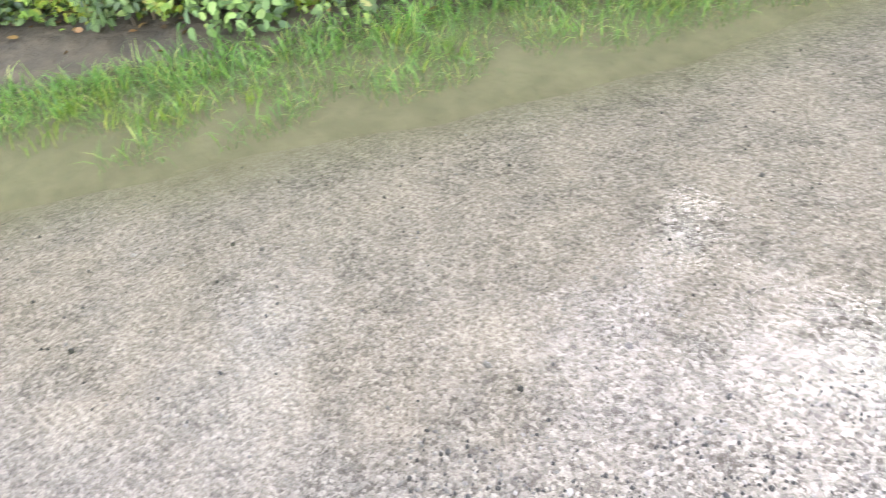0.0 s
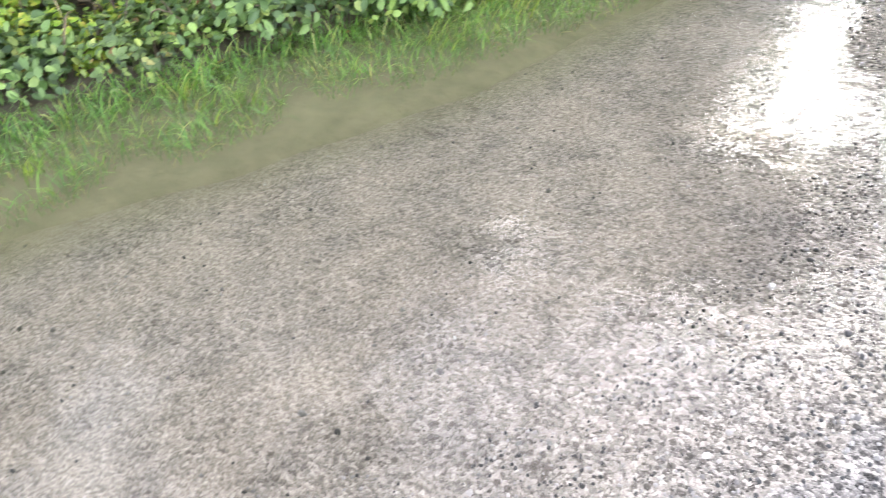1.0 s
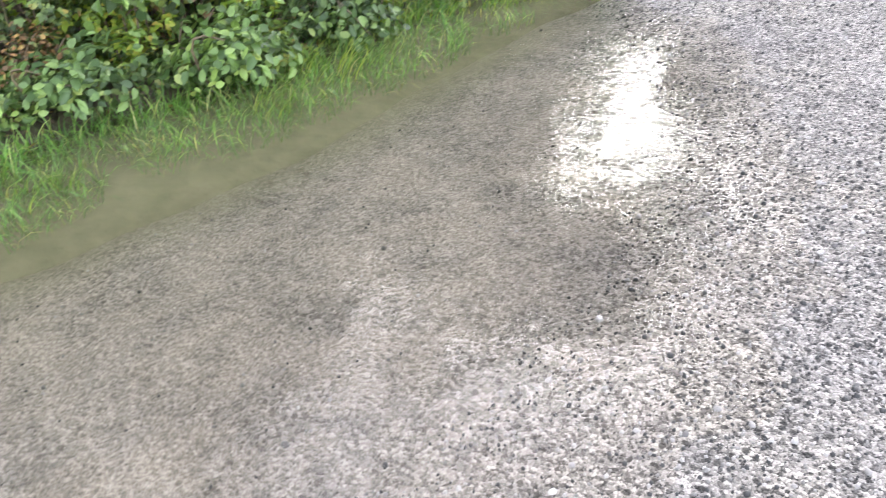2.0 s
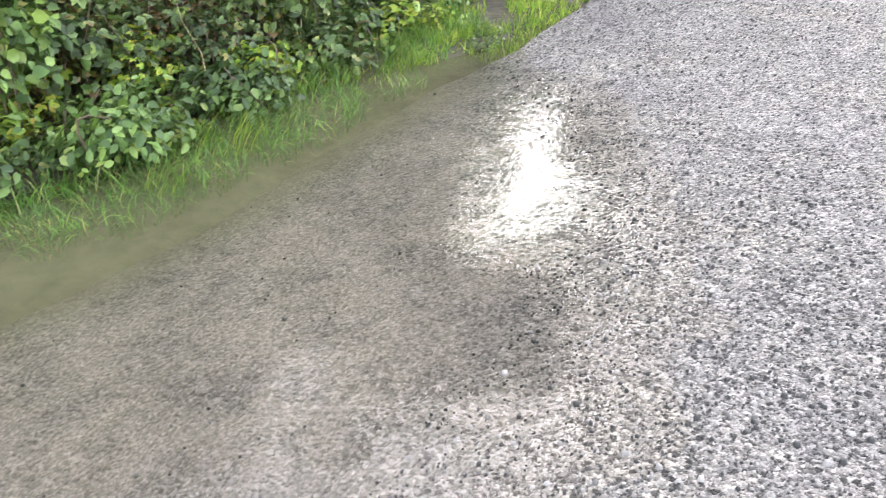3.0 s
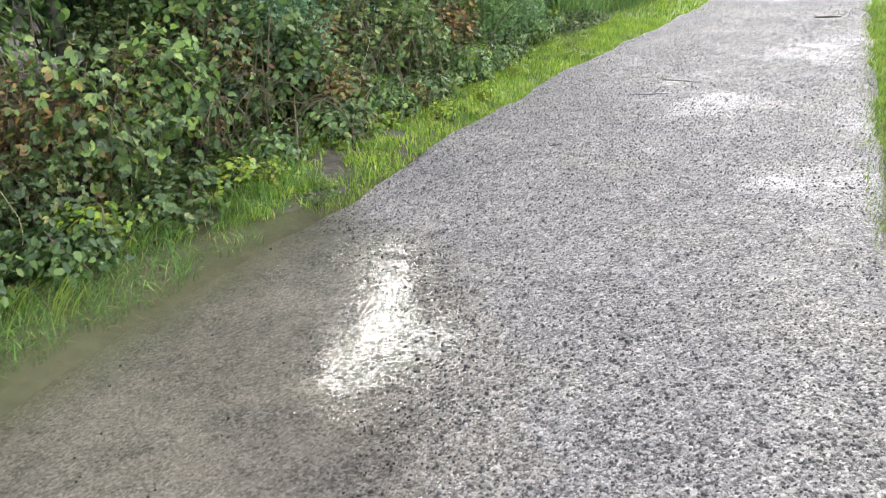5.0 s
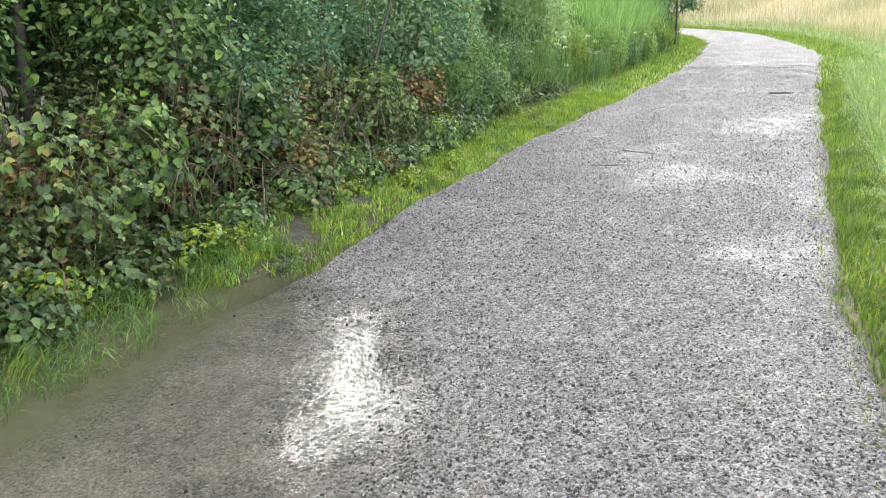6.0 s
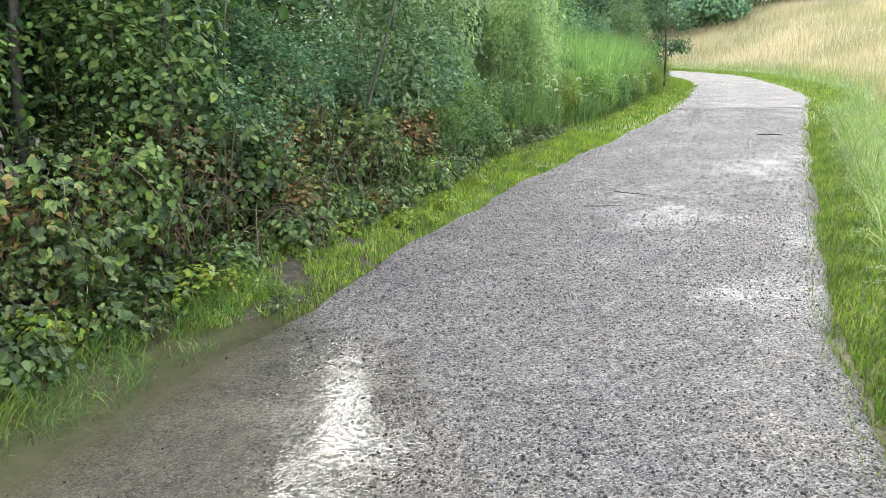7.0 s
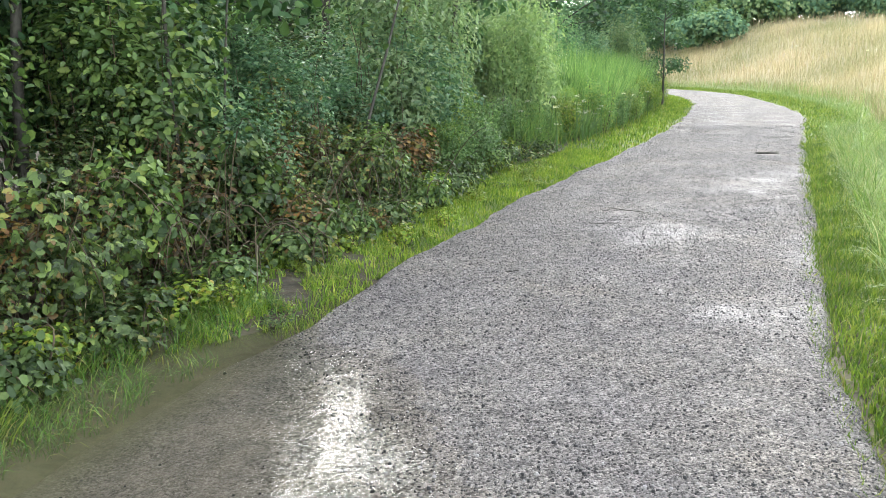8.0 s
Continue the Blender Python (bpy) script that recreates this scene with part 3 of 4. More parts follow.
LIMES = [shrub("yellowing_bush", 40 + k, (0.34, 0.32, 0.3), 260, 0.045, G_LIME, "low bush with yellow-green leaves beside the puddle", shape=TRIPLE, faces=TRIPLE_F, lobes=8, stems=5) for k in range(2)]
CREEPERS = [shrub("creeping_bramble", 45 + k, (0.42, 0.38, 0.2), (250, 760, 250)[k], 0.048, (G_BRAMBLE, G_HAZEL, G_LIME)[k], "low creeping bramble spreading over the hedge foot",
                  shape=(TRIPLE, LEAF, TRIPLE)[k], faces=(TRIPLE_F, LEAF_F, TRIPLE_F)[k], lobes=11, stems=5) for k in range(3)]
DARKS = [shrub("dark_shrub", 50 + k, (0.8, 0.75, 1.05), 4600, 0.056, G_DARK, "tall dense shrub with glossy dark green leaves", shape=OVAL, faces=NARROW_F, lobes=22) for k in range(3)]
WITHERED = [shrub("withered_bush", 60 + k, (0.3, 0.28, 0.24), 620, 0.032, G_BROWN, "small withered bush with rust-brown leaves", lobes=7, stems=7) for k in range(2)]
DEAD = [shrub("withered_shrub", 64, (0.48, 0.44, 0.55), 1300, 0.033, G_BROWN, "half dead shrub with brown leaves and bare twigs", lobes=12, stems=14)]
WILLOWS = [shrub("willow_bush", 70 + k, (0.95, 0.9, 1.1), 5200, 0.1, G_WILLOW, "rounded grey-green willow bush with narrow leaves", shape=NARROW, faces=NARROW_F, lobes=22) for k in range(2)]

s_end = foot_s(9.3)


def hedge_row(kinds, y0, y1, back, step, scale, tall):
    """A row of shrubs at the given depth into the hedge."""
    s, k = foot_s(y0), 0
    while s < y1:
        pick = kinds[int(rng.integers(0, len(kinds)))]
        x, y = along_foot(s, rng.uniform(*back))
        plant(pick[k % len(pick)], x, y, rng.uniform(0, 6.28), rng.uniform(*scale), rng.uniform(*tall))
        s += rng.uniform(*step)
        k += 1


hedge_row([CREEPERS], -0.8, foot_s(2.2), (0.02, 0.28), (0.17, 0.25), (0.7, 1.1), (0.8, 1.3))
hedge_row([CREEPERS], 2.2, foot_s(4.2), (0.0, 0.28), (0.17, 0.27), (0.7, 1.1), (0.7, 1.2))
hedge_row([CREEPERS], 4.2, foot_s(5.1), (0.0, 0.25), (0.17, 0.27), (0.7, 1.1), (0.7, 1.2))
hedge_row([CREEPERS], 5.75, s_end + 4, (0.0, 0.25), (0.17, 0.27), (0.7, 1.1), (0.7, 1.2))
hedge_row([BRAMBLES, BRAMBLES, HAZELS], -1.2, s_end, (0.42, 0.7), (0.32, 0.46), (0.75, 1.1), (0.9, 1.2))
hedge_row([TALLS, TALLS, HIGHS], -1.5, foot_s(6.2), (0.95, 1.45), (0.55, 0.85), (0.85, 1.15), (0.8, 1.15))
hedge_row([TALLS, DARKS, DARKS, DARKS], 6.2, s_end, (0.95, 1.5), (0.5, 0.9), (0.75, 1.0), (0.75, 1.05))
hedge_row([HIGHS, TALLS], -1.5, foot_s(6.2), (1.6, 2.1), (0.8, 1.1), (1.0, 1.2), (1.0, 1.25))
hedge_row([DARKS, DARKS, HIGHS], 6.2, s_end, (1.6, 2.2), (0.75, 1.1), (0.9, 1.2), (0.9, 1.2))
for y0, b, sc in ((3.9, 0.95, 0.9), (4.9, 0.75, 1.0), (5.5, 1.0, 1.15), (6.3, 0.75, 1.0), (7.3, 0.95, 1.1)):
    x, y = along_foot(foot_s(y0), b)
    plant(DEAD[0], x, y, rng.uniform(0, 6.28), sc)
# back row in the darker tree leaf: colour stands in for the hollow's shade
GLOOMS = [shrub("shaded_shrub", 55 + k, (0.8, 0.75, 1.1), 2600, 0.07, G_TREE, "tall shrub inside the hedge, shade put into its dark leaf colour", shape=OVAL, faces=NARROW_F, lobes=20) for k in range(2)]
hedge_row([GLOOMS], -3.0, foot_s(8.0), (2.3, 2.9), (0.6, 0.85), (1.1, 1.3), (1.0, 1.2))
hedge_row([DARKS], 6.6, s_end + 2, (2.4, 3.0), (1.0, 1.3), (1.1, 1.3), (1.0, 1.2))
for y0, b, sc in ((1.2, 0.35, 1.0), (1.6, 0.3, 0.9), (2.0, 0.4, 0.9), (2.5, 0.6, 1.1), (2.7, 0.45, 0.9), (2.9, 0.7, 1.1), (3.3, 0.5, 0.9), (4.4, 0.6, 0.9), (6.9, 0.2, 0.55), (8.8, 0.3, 0.7)):
    x, y = along_foot(foot_s(y0), b)
    plant(LIMES[int(rng.integers(0, 2))], x, y, rng.uniform(0, 6.28), sc)
for y0, b, sc in ((2.3, 0.3, 0.8), (3.0, 0.75, 1.2), (3.6, 0.6, 1.2), (4.2, 0.8, 1.3), (5.0, 0.6, 1.3), (5.6, 0.9, 1.4), (6.0, 0.35, 1.0), (6.6, 1.0, 1.5), (6.75, 0.02, 0.8), (8.2, 0.1, 0.8), (9.0, 0.6, 1.5)):
    x, y = along_foot(foot_s(y0), b)
    plant(WITHERED[int(rng.integers(0, 2))], x, y, rng.uniform(0, 6.28), sc)


def tangle(seed, n):
    """Bare dead bramble canes arching over one another."""
    rg = np.random.default_rng(seed)
    ob = thing("cane_tangle", "tangle of bare brown bramble canes in a hollow", "canes")
    for k in range(n):
        foot = np.array([rg.normal(0, 0.22), rg.normal(0, 0.22), -0.08])
        a, reach = rg.uniform(0, 6.28), rg.uniform(0.25, 0.8)
        tip = foot + np.array([math.cos(a) * reach, math.sin(a) * reach, rg.uniform(0.1, 0.9)])
        mid = (foot + tip) / 2 + np.array([0, 0, rg.uniform(0.3, 0.8)])
        t = np.linspace(0, 1, 8)[:, None]
        v, f = tube((1 - t) ** 2 * foot + 2 * t * (1 - t) * mid + t * t * tip, np.linspace(0.0048, 0.002, 8), 4)
        part("cane", mesh_from("cane", v, f, CANE, True), ob)
    return ob


TANGLES = [tangle(120 + k, 26) for k in range(2)]
for y0, b, sc in ((4.6, 0.6, 1.0), (5.2, 0.5, 1.2), (5.7, 0.65, 1.3), (6.4, 0.6, 1.1), (2.0, 0.55, 0.9), (7.5, 0.65, 1.0)):
    x, y = along_foot(foot_s(y0), b)
    plant(TANGLES[int(y0 * 10) % 2], x, y, y0 * 3, sc)


def stalk(name, label, category, x, y, height, radius, lean, turn, mat, leaves=0, leaf_mat=None, seed=1):
    """A thin bare stem, with a few leaves towards its top where asked."""
    rg = np.random.default_rng(seed)
    ob = thing(name, label, category)
    t = np.linspace(0, 1, 9)
    line = np.stack([math.cos(turn) * lean * t ** 1.6 + 0.02 * np.sin(t * 9 + seed), math.sin(turn) * lean * t ** 1.6 + 0.02 * np.cos(t * 7 + seed), height * t - 0.08], 1)
    v, f = tube(line, radius * (1 - 0.6 * t), 6)
    part("stem", mesh_from("stem", v, f, mat, True), ob)
    if leaves:
        h = rg.uniform(0.45, 1.05, leaves)
        p = np.stack([np.interp(h, t, line[:, i]) for i in range(3)], 1) + rg.normal(0, 0.22, (leaves, 3))
        v, f = leaf_arrays(rg, p, rg.normal(0, 0.5, (leaves, 3)) + np.array([0, 0, 0.9]), 0.07 * rg.uniform(0.6, 1.3, leaves))
        part("foliage", mesh_from("foliage", v, f, leaf_mat), ob)
    set_on(ob, x, y, 0.0, 1.0, 1.0, True)
    return ob


for x, y, h, r, lean, turn in ((-1.95, 6.0, 3.4, 0.02, 0.15, 2.0), (-1.78, 6.3, 3.0, 0.013, 0.4, 0.4), (-3.1, 6.0, 3.6, 0.05, 0.2, 1.0), (-0.9, 8.4, 2.6, 0.022, 0.9, 0.9)):
    stalk("sapling", "thin grey-barked sapling rising through the hedge", "sapling", x, y, h, r, lean, turn, BARK, 160, G_HAZEL, seed=int(h * 10 + y * 7))
for y0, b, h, lean, turn in ((1.75, 0.15, 0.9, 0.1, 1.2), (3.4, 0.2, 0.7, 0.2, 5.2), (4.1, 0.25, 0.9, 0.15, 2.2), (6.3, 0.3, 0.9, 0.2, 1.0)):
    x, y = along_foot(foot_s(y0), b)
    stalk("dead_stalk", "pale dry dead stalk standing in the hedge", "stalk", x, y, h, 0.0026, lean, turn, STRAW, seed=int(y0 * 10))

# taller shrubs added to close the low part of the mirrored sky gap
for x, y, sc in ((-1.35, 9.4, 1.35), (-0.55, 10.6, 1.45), (-1.9, 8.6, 1.2)):
    plant(DARKS[1], x, y, rng.uniform(0, 6.28), sc, 1.05)

# farther along the hedge
for y0, b, ob, sc, tall in ((9.7, 1.0, WILLOWS[1], 0.75, 1.2), (10.4, 1.5, WILLOWS[0], 0.95, 1.3), (11.4, 1.1, WILLOWS[0], 0.8, 1.2), (11.9, 1.7, WILLOWS[1], 1.1, 1.2), (12.6, 1.6, WILLOWS[1], 0.8, 1.1), (14.2, 0.9, WILLOWS[0], 0.9, 1.1), (15.6, 1.1, WILLOWS[1], 0.9, 1.3), (15.0, 1.8, WILLOWS[1], 1.1, 1.2), (16.5, 2.8, WILLOWS[0], 1.3, 1.3), (14.0, 2.6, DARKS[0], 1.5, 1.3),
                            (18.5, 3.4, DARKS[1], 1.8, 1.2), (20.5, 3.6, DARKS[2], 1.9, 1.2), (22.5, 3.4, WILLOWS[1], 1.5, 1.2), (24.5, 3.2, DARKS[0], 1.9, 1.2),
                            (26.5, 2.6, DARKS[1], 1.7, 1.1), (28.5, 1.6, WILLOWS[0], 1.2, 0.9), (29.8, 0.8, WILLOWS[1], 0.9, 0.8)):
    x, y = along_foot(foot_s(y0), b)
    plant(ob, x, y, rng.uniform(0, 6.28), sc, tall)


def tree(name, seed, height, radius, count, leaf, mat, label, trunk_r=0.085, low=0.25):
    """A tree at the origin: a tapered trunk with limbs, and a crown of leaf clumps at the limb ends."""
    rng = np.random.default_rng(seed)
    ob = thing(name, label, "tree")
    t = np.linspace(0, 1, 10)
    line = np.stack([0.25 * np.sin(t * 3 + seed) * t, 0.25 * np.cos(t * 2.4 + seed) * t, t * height * 0.92 - 0.2], 1)
    chunks = [tube(line, trunk_r * (1 - 0.85 * t) + 0.01, 8)]
    ends = []
    for k in range(16):
        h = rng.uniform(low, 0.95)
        base = np.array([np.interp(h, t, line[:, i]) for i in range(3)])
        a = k * 2.4 + rng.uniform(-0.4, 0.4)
        reach = radius * rng.uniform(0.5, 1.0) * (1.1 - 0.5 * abs(h - 0.5))
        end = base + np.array([math.cos(a) * reach, math.sin(a) * reach, reach * rng.uniform(0.1, 0.7)])
        mid = (base + end) / 2 + np.array([0, 0, 0.15 * reach])
        q = np.linspace(0, 1, 6)[:, None]
        chunks.append(tube((1 - q) ** 2 * base + 2 * q * (1 - q) * mid + q * q * end, np.linspace(trunk_r * 0.35, 0.012, 6), 5))
        ends += [end, (mid + end) / 2]
    v, f = joined(chunks)
    part("trunk", mesh_from("trunk", v, f, BARK, True), ob)
    ends = np.array(ends)
    which = rng.integers(0, len(ends), count)
    u = unit(rng.normal(size=(count, 3)))
    clump = radius * rng.uniform(0.25, 0.45, len(ends))
    p = ends[which] + u * (rng.random(count) ** 0.5 * clump[which])[:, None] * np.array([1, 1, 0.75])
    nrm = u * 0.5 + np.array([0, 0, 0.8]) + rng.normal(0, 0.5, p.shape)
    v, f = leaf_arrays(rng, p, nrm, leaf * rng.uniform(0.6, 1.3, count))
    part("crown", mesh_from("crown", v, f, mat), ob)
    return ob


TREES = [tree("broadleaf_tree", 80 + k, 8.0, 2.1, 2600, 0.21, G_TREE, "broadleaf tree with dark green crown standing behind the hedge") for k in range(3)]
# added birches, crowns out of view: they trim the sky glint in the puddle
TREES.append(tree("birch_tree", 84, 9.5, 1.9, 3000, 0.17, G_TREE, "slender added tree behind the hedge, its high crown framing the mirrored sky", 0.06, 0.62))
plant(TREES[3], -2.7, 11.2, 0.5)
plant(TREES[3], -2.0, 13.4, 2.5, 1.1)
plant(TREES[0], -2.7, 8.6, 1.0, 0.75)
TREES.append(tree("birch_tree", 88, 8.4, 1.5, 2500, 0.13, G_TREE, "thin young added birch behind the hedge, its sparse crown narrowing the mirrored sky", 0.045, 0.4))
plant(TREES[4], 0.1, 12.3, 0.8)
TREES.append(tree("birch_tree", 91, 8.2, 1.3, 900, 0.12, G_TREE, "thin added birch behind the hedge, its few open leafy boughs breaking the puddle glint", 0.035, 0.3))
plant(TREES[5], -1.25, 12.0, 1.4)
plant(TREES[5], -0.6, 11.2, 3.3, 0.9)
plant(TREES[4], -3.0, 12.0, 2.8)
# added crown that blocks stray sky glare in the water
plant(TREES[2], -4.7, 8.7, 0.7, 0.95)
k = 0
for x, y, sc in ((-7.6, 1.2, 0.9), (-6.4, 4.6, 1.0), (-5.4, 7.6, 1.0), (-3.9, 10.2, 1.1), (-0.5, 13.6, 0.62), (-1.3, 16.2, 0.75), (-2.4, 19.0, 1.1), (-9.0, 9.0, 1.2), (-0.2, 23.0, 1.0),
                 (1.6, 26.0, 1.1), (4.0, 31.0, 1.1), (6.9, 26.6, 0.45), (0.0, 28.0, 1.2), (4.0, 37.0, 1.2), (-5.0, 24.0, 1.2)):
    ob = TREES[k % 3]
    plant(ob, x, y, rng.uniform(0, 6.28), sc, rng.uniform(0.95, 1.15))
    k += 1


def woods(seed, spots, leaf, per, mat, label, name="woodland"):
    """Far woods: many crowns, past counting."""
    rng = np.random.default_rng(seed)
    chunks = []
    for x, y, h, r in spots:
        z = float(ground_height(np.array([[x, y]]))[0])
        p, out = lobed(rng, per, (r, r, h * 0.55), 10, 0.6)
        p += np.array([x, y, z + h * 0.5])
        p = p[p[:, 2] > z - 0.2]
        nrm = unit(p - np.array([x, y, z + h * 0.4])) + np.array([0, 0, 0.6]) + rng.normal(0, 0.4, p.shape)
        chunks.append(leaf_arrays(rng, p, nrm, leaf * rng.uniform(0.6, 1.4, len(p)), WIDE, NARROW_F))
    v, f = joined(chunks)
    tagged(new(name, mesh_from(name, v, f, mat)), label, "woods", kind="stuff")


r2 = np.random.default_rng(11)


def ring(a0, a1, step, depths, tall, wide):
    """Tree places in rings round the start of the walk, by compass angle."""
    out = []
    for a in np.arange(a0, a1, step):
        for d0 in depths:
            d = d0 + r2.uniform(-4, 4)
            out.append((math.sin(radians(a + r2.uniform(-1, 1))) * d, math.cos(radians(a)) * d, r2.uniform(*tall), r2.uniform(*wide)))
    return out


woods(12, ring(4, 40, 1.7, (70, 80), (9, 13), (3.0, 4.0)) + ring(8, 40, 1.5, (66,), (5, 7.5), (2.2, 3.4)) + ring(4, 44, 1.6, (92,), (13, 17), (4, 5)) + ring(12, 42, 2.0, (60,), (2.5, 4.5), (1.8, 2.8)), 0.23, 2900, G_FAR_HAZED, "dark green woodland beyond the meadow, haze put into its leaf colour")
woods(15, ring(-80, 6, 3.5, (46, 56), (11, 17), (3.4, 4.8)), 1.1, 500, G_FAR_HAZED, "dark green woodland behind the hedge, haze put into its leaf colour")
spots = [(-13 + 0.55 * i + r2.uniform(-1.5, 1.5), -6 + 2.1 * i + r2.uniform(-1, 1), r2.uniform(4, 6), r2.uniform(1.8, 2.6)) for i in range(19)]
spots = [(x if y < 16 else x - 2, y, h, r) for x, y, h, r in spots]
woods(14, spots, 0.22, 1800, G_TREE, "dark thicket behind the hedge", "thicket")
# scrub along the crest
spots = [(17.5 + i * 2.6 + r2.uniform(-1, 1), 58 + r2.uniform(-3, 3), r2.uniform(2.0, 4.0), r2.uniform(1.4, 2.4)) for i in range(10)]
woods(13, spots, 0.3, 700, G_WILLOW, "light green scrub along the meadow crest", "scrub")

# ---------------------------------------------------------------- grasses
def strip_points(rng, curve, y0, y1, lo, hi, n, side):
    """Random places beside a line, between lo and hi metres out on that side."""
    idx = [i for i in range(1, len(curve) - 1) if y0 <= curve[i][1] <= y1]
    seg = np.hypot(*(curve[np.array(idx) + 1] - curve[np.array(idx)]).T)
    pick = rng.choice(idx, n, p=seg / seg.sum())
    t = rng.random(n)[:, None]
    p = curve[pick] * (1 - t) + curve[pick + 1] * t
    d = unit(curve[pick + 1] - curve[pick - 1])
    nrm = np.stack([d[:, 1], -d[:, 0]], 1) * side
    return p + nrm * rng.uniform(lo, hi, n)[:, None]


def grass_field(name, seed, xy, height, width, lean, mat, label, segs=3, curl=1.0, category="grass"):
    rng = np.random.default_rng(seed)
    n = len(xy)
    z = ground_height(xy)
    h = height * rng.uniform(0.5, 1.3, n)
    v, f = blades(rng, np.column_stack([xy, z - 0.01]), h, width * rng.uniform(0.6, 1.3, n), lean * rng.uniform(0.4, 1.6, n), curl, segs)
    tagged(new(name, mesh_from(name, v, f, mat)), label, category, kind="stuff")


g = np.random.default_rng(5)
# short lime verge between path and hedge, beyond the puddle
near = np.vstack([strip_points(g, LCURVE, 4.3, 13, -0.08, 0.8, 30000, -1), strip_points(g, LCURVE, 3.8, 4.5, 0.2, 0.75, 500, -1)])
near = near[(near[:, 1] > 6.5) | (rnoise(near, 3.5, 2.0) + 0.5 * rnoise(near, 9.0, 5.0) > -0.22)]
far = strip_points(g, LCURVE, 13, 36, -0.1, 1.0, 14000, -1)
grass_field("verge_grass", 9, far, 0.085, 0.016, 0.9, G_GRASS, "short lime-green verge grass beside the gravel path", 2)
grass_field("verge_grass", 1, near, 0.075, 0.0075, 0.95, G_GRASS, "short lime-green verge grass beside the gravel path", 2)
# right-hand verge
near = strip_points(g, RPLAN, -3, 14, -0.13, 0.7, 56000, 1)
near = near[rnoise(near, 4.0, 6.0) > -0.75 + 0.6 * (1 - ss(-0.12, -0.02, signed(RCURVE, near)[0]))]
far = strip_points(g, RPLAN, 9, 48, -0.1, 1.3, 26000, 1)
grass_field("verge_grass", 10, far, 0.09, 0.016, 0.9, G_GRASS, "short lime-green verge grass beside the gravel path", 2)
grass_field("verge_grass", 2, near, 0.085, 0.0075, 1.0, G_GRASS, "short lime-green verge grass beside the gravel path", 2)
near = strip_points(g, RPLAN, -3.0, 16, 0.35, 1.9, 24000, 1)
far = strip_points(g, RPLAN, 11, 45, 0.9, 2.2, 9000, 1)
grass_field("long_grass", 3, np.vstack([near, far]), 0.44, 0.0085, 1.45, G_LONG, "long drooping green grass at the meadow edge", 4)
# dry meadow
a = strip_points(g, RPLAN, 2.0, 18, 1.3, 7, 24000, 1)
b = strip_points(g, RPLAN, 18, 50, 1.5, 14, 38000, 1)
c = strip_points(g, RPLAN, 30, 66, 3.0, 40, 34000, 1)
grass_field("hay_meadow", 4, np.vstack([a, b]), 0.65, 0.011, 0.75, G_HAY, "tall golden dry meadow grass on the slope", 2, category="meadow grass")
grass_field("hay_meadow", 5, c, 0.6, 0.03, 0.9, G_HAY, "tall golden dry meadow grass on the slope", 2, category="meadow grass")


def tuft(seed, n, height, lean, mat, label, width=0.006, spread=0.06, name="grass_tuft", heading=None):
    rng = np.random.default_rng(seed)
    ob = thing(name, label, "grass", "tufts at the water's edge")
    pos = np.column_stack([rng.normal(0, spread, (n, 2)), np.full(n, -0.02)])
    v, f = blades(rng, pos, height * rng.uniform(0.5, 1.25, n), width * rng.uniform(0.6, 1.3, n), lean * rng.uniform(0.4, 1.5, n), 1.4, 5, heading)
    part("foliage", mesh_from("foliage", v, f, mat), ob)
    return ob


TUFTS = [tuft(90 + k, 60, 0.38, 1.05, G_GRASS, "tuft of long wet grass bending over the puddle") for k in range(4)]
k = 0
for y0, lo, hi, n in ((-0.5, 0.3, 0.65, 10), (1.2, 0.32, 0.66, 20), (2.6, 0.32, 0.66, 32), (3.6, 0.25, 0.6, 26), (4.4, 0.15, 0.55, 16), (5.4, 0.45, 0.75, 5), (7.5, 0.5, 0.8, 4)):
    for _ in range(n):
        q = strip_points(g, LCURVE, y0 - 0.7, y0 + 0.9, lo, hi, 1, -1)[0]
        plant(TUFTS[k % 4], q[0], q[1], g.uniform(0, 6.28), g.uniform(0.45, 0.85))
        k += 1
for i in range(90):
    x, y = strip_points(g, LCURVE, 4.4, 12, 0.15, 0.85, 1, -1)[0]
    plant((CREEPERS, LIMES)[i % 2][i % 2], x, y, g.uniform(0, 6.28), g.uniform(0.28, 0.5), g.uniform(0.4, 0.9))
# grass that lies drowned in the shallow dip, combed along by the water
q = strip_points(g, LPLAN, -2.0, 4.7, 0.05, 0.75, 15000, -1)
thin = rnoise(q, 1.8, 4.0) + 0.6 * rnoise(q, 5.0, 2.0) > -0.08 - 0.3 * ss(0.1, 0.55, -signed(LPLAN, q)[0])   # thicker towards the hedge
grass_field("drowned_grass", 8, q[thin], 0.13, 0.006, 1.5, G_WETGRASS, "green grass lying half drowned at the puddle's edge", 3)
# blades combed flat over the water
q = strip_points(g, LPLAN, -0.5, 4.6, 0.2, 0.6, 2600, -1)
q = q[rnoise(q, 3.0, 7.0) + 0.5 * rnoise(q, 8.0, 3.0) > 0.15]
rb = np.random.default_rng(44)
v, f = blades(rb, np.column_stack([q, np.full(len(q), -0.012)]), rb.uniform(0.12, 0.26, len(q)), rb.uniform(0.004, 0.008, len(q)), rb.uniform(1.35, 1.65, len(q)), 0.8, 5, 0.2)
tagged(new("flattened_grass", mesh_from("flattened_grass", v, f, G_GRASS)), "long green grass blades combed flat over the puddle's edge", "grass", kind="stuff")
# dead leaves on the soil under the hedge
rl = np.random.default_rng(33)
q = np.array([along_foot(foot_s(y0), b) for y0, b in zip(rl.uniform(-0.5, 9, 2600), rl.normal(0.3, 0.22, 2600))])
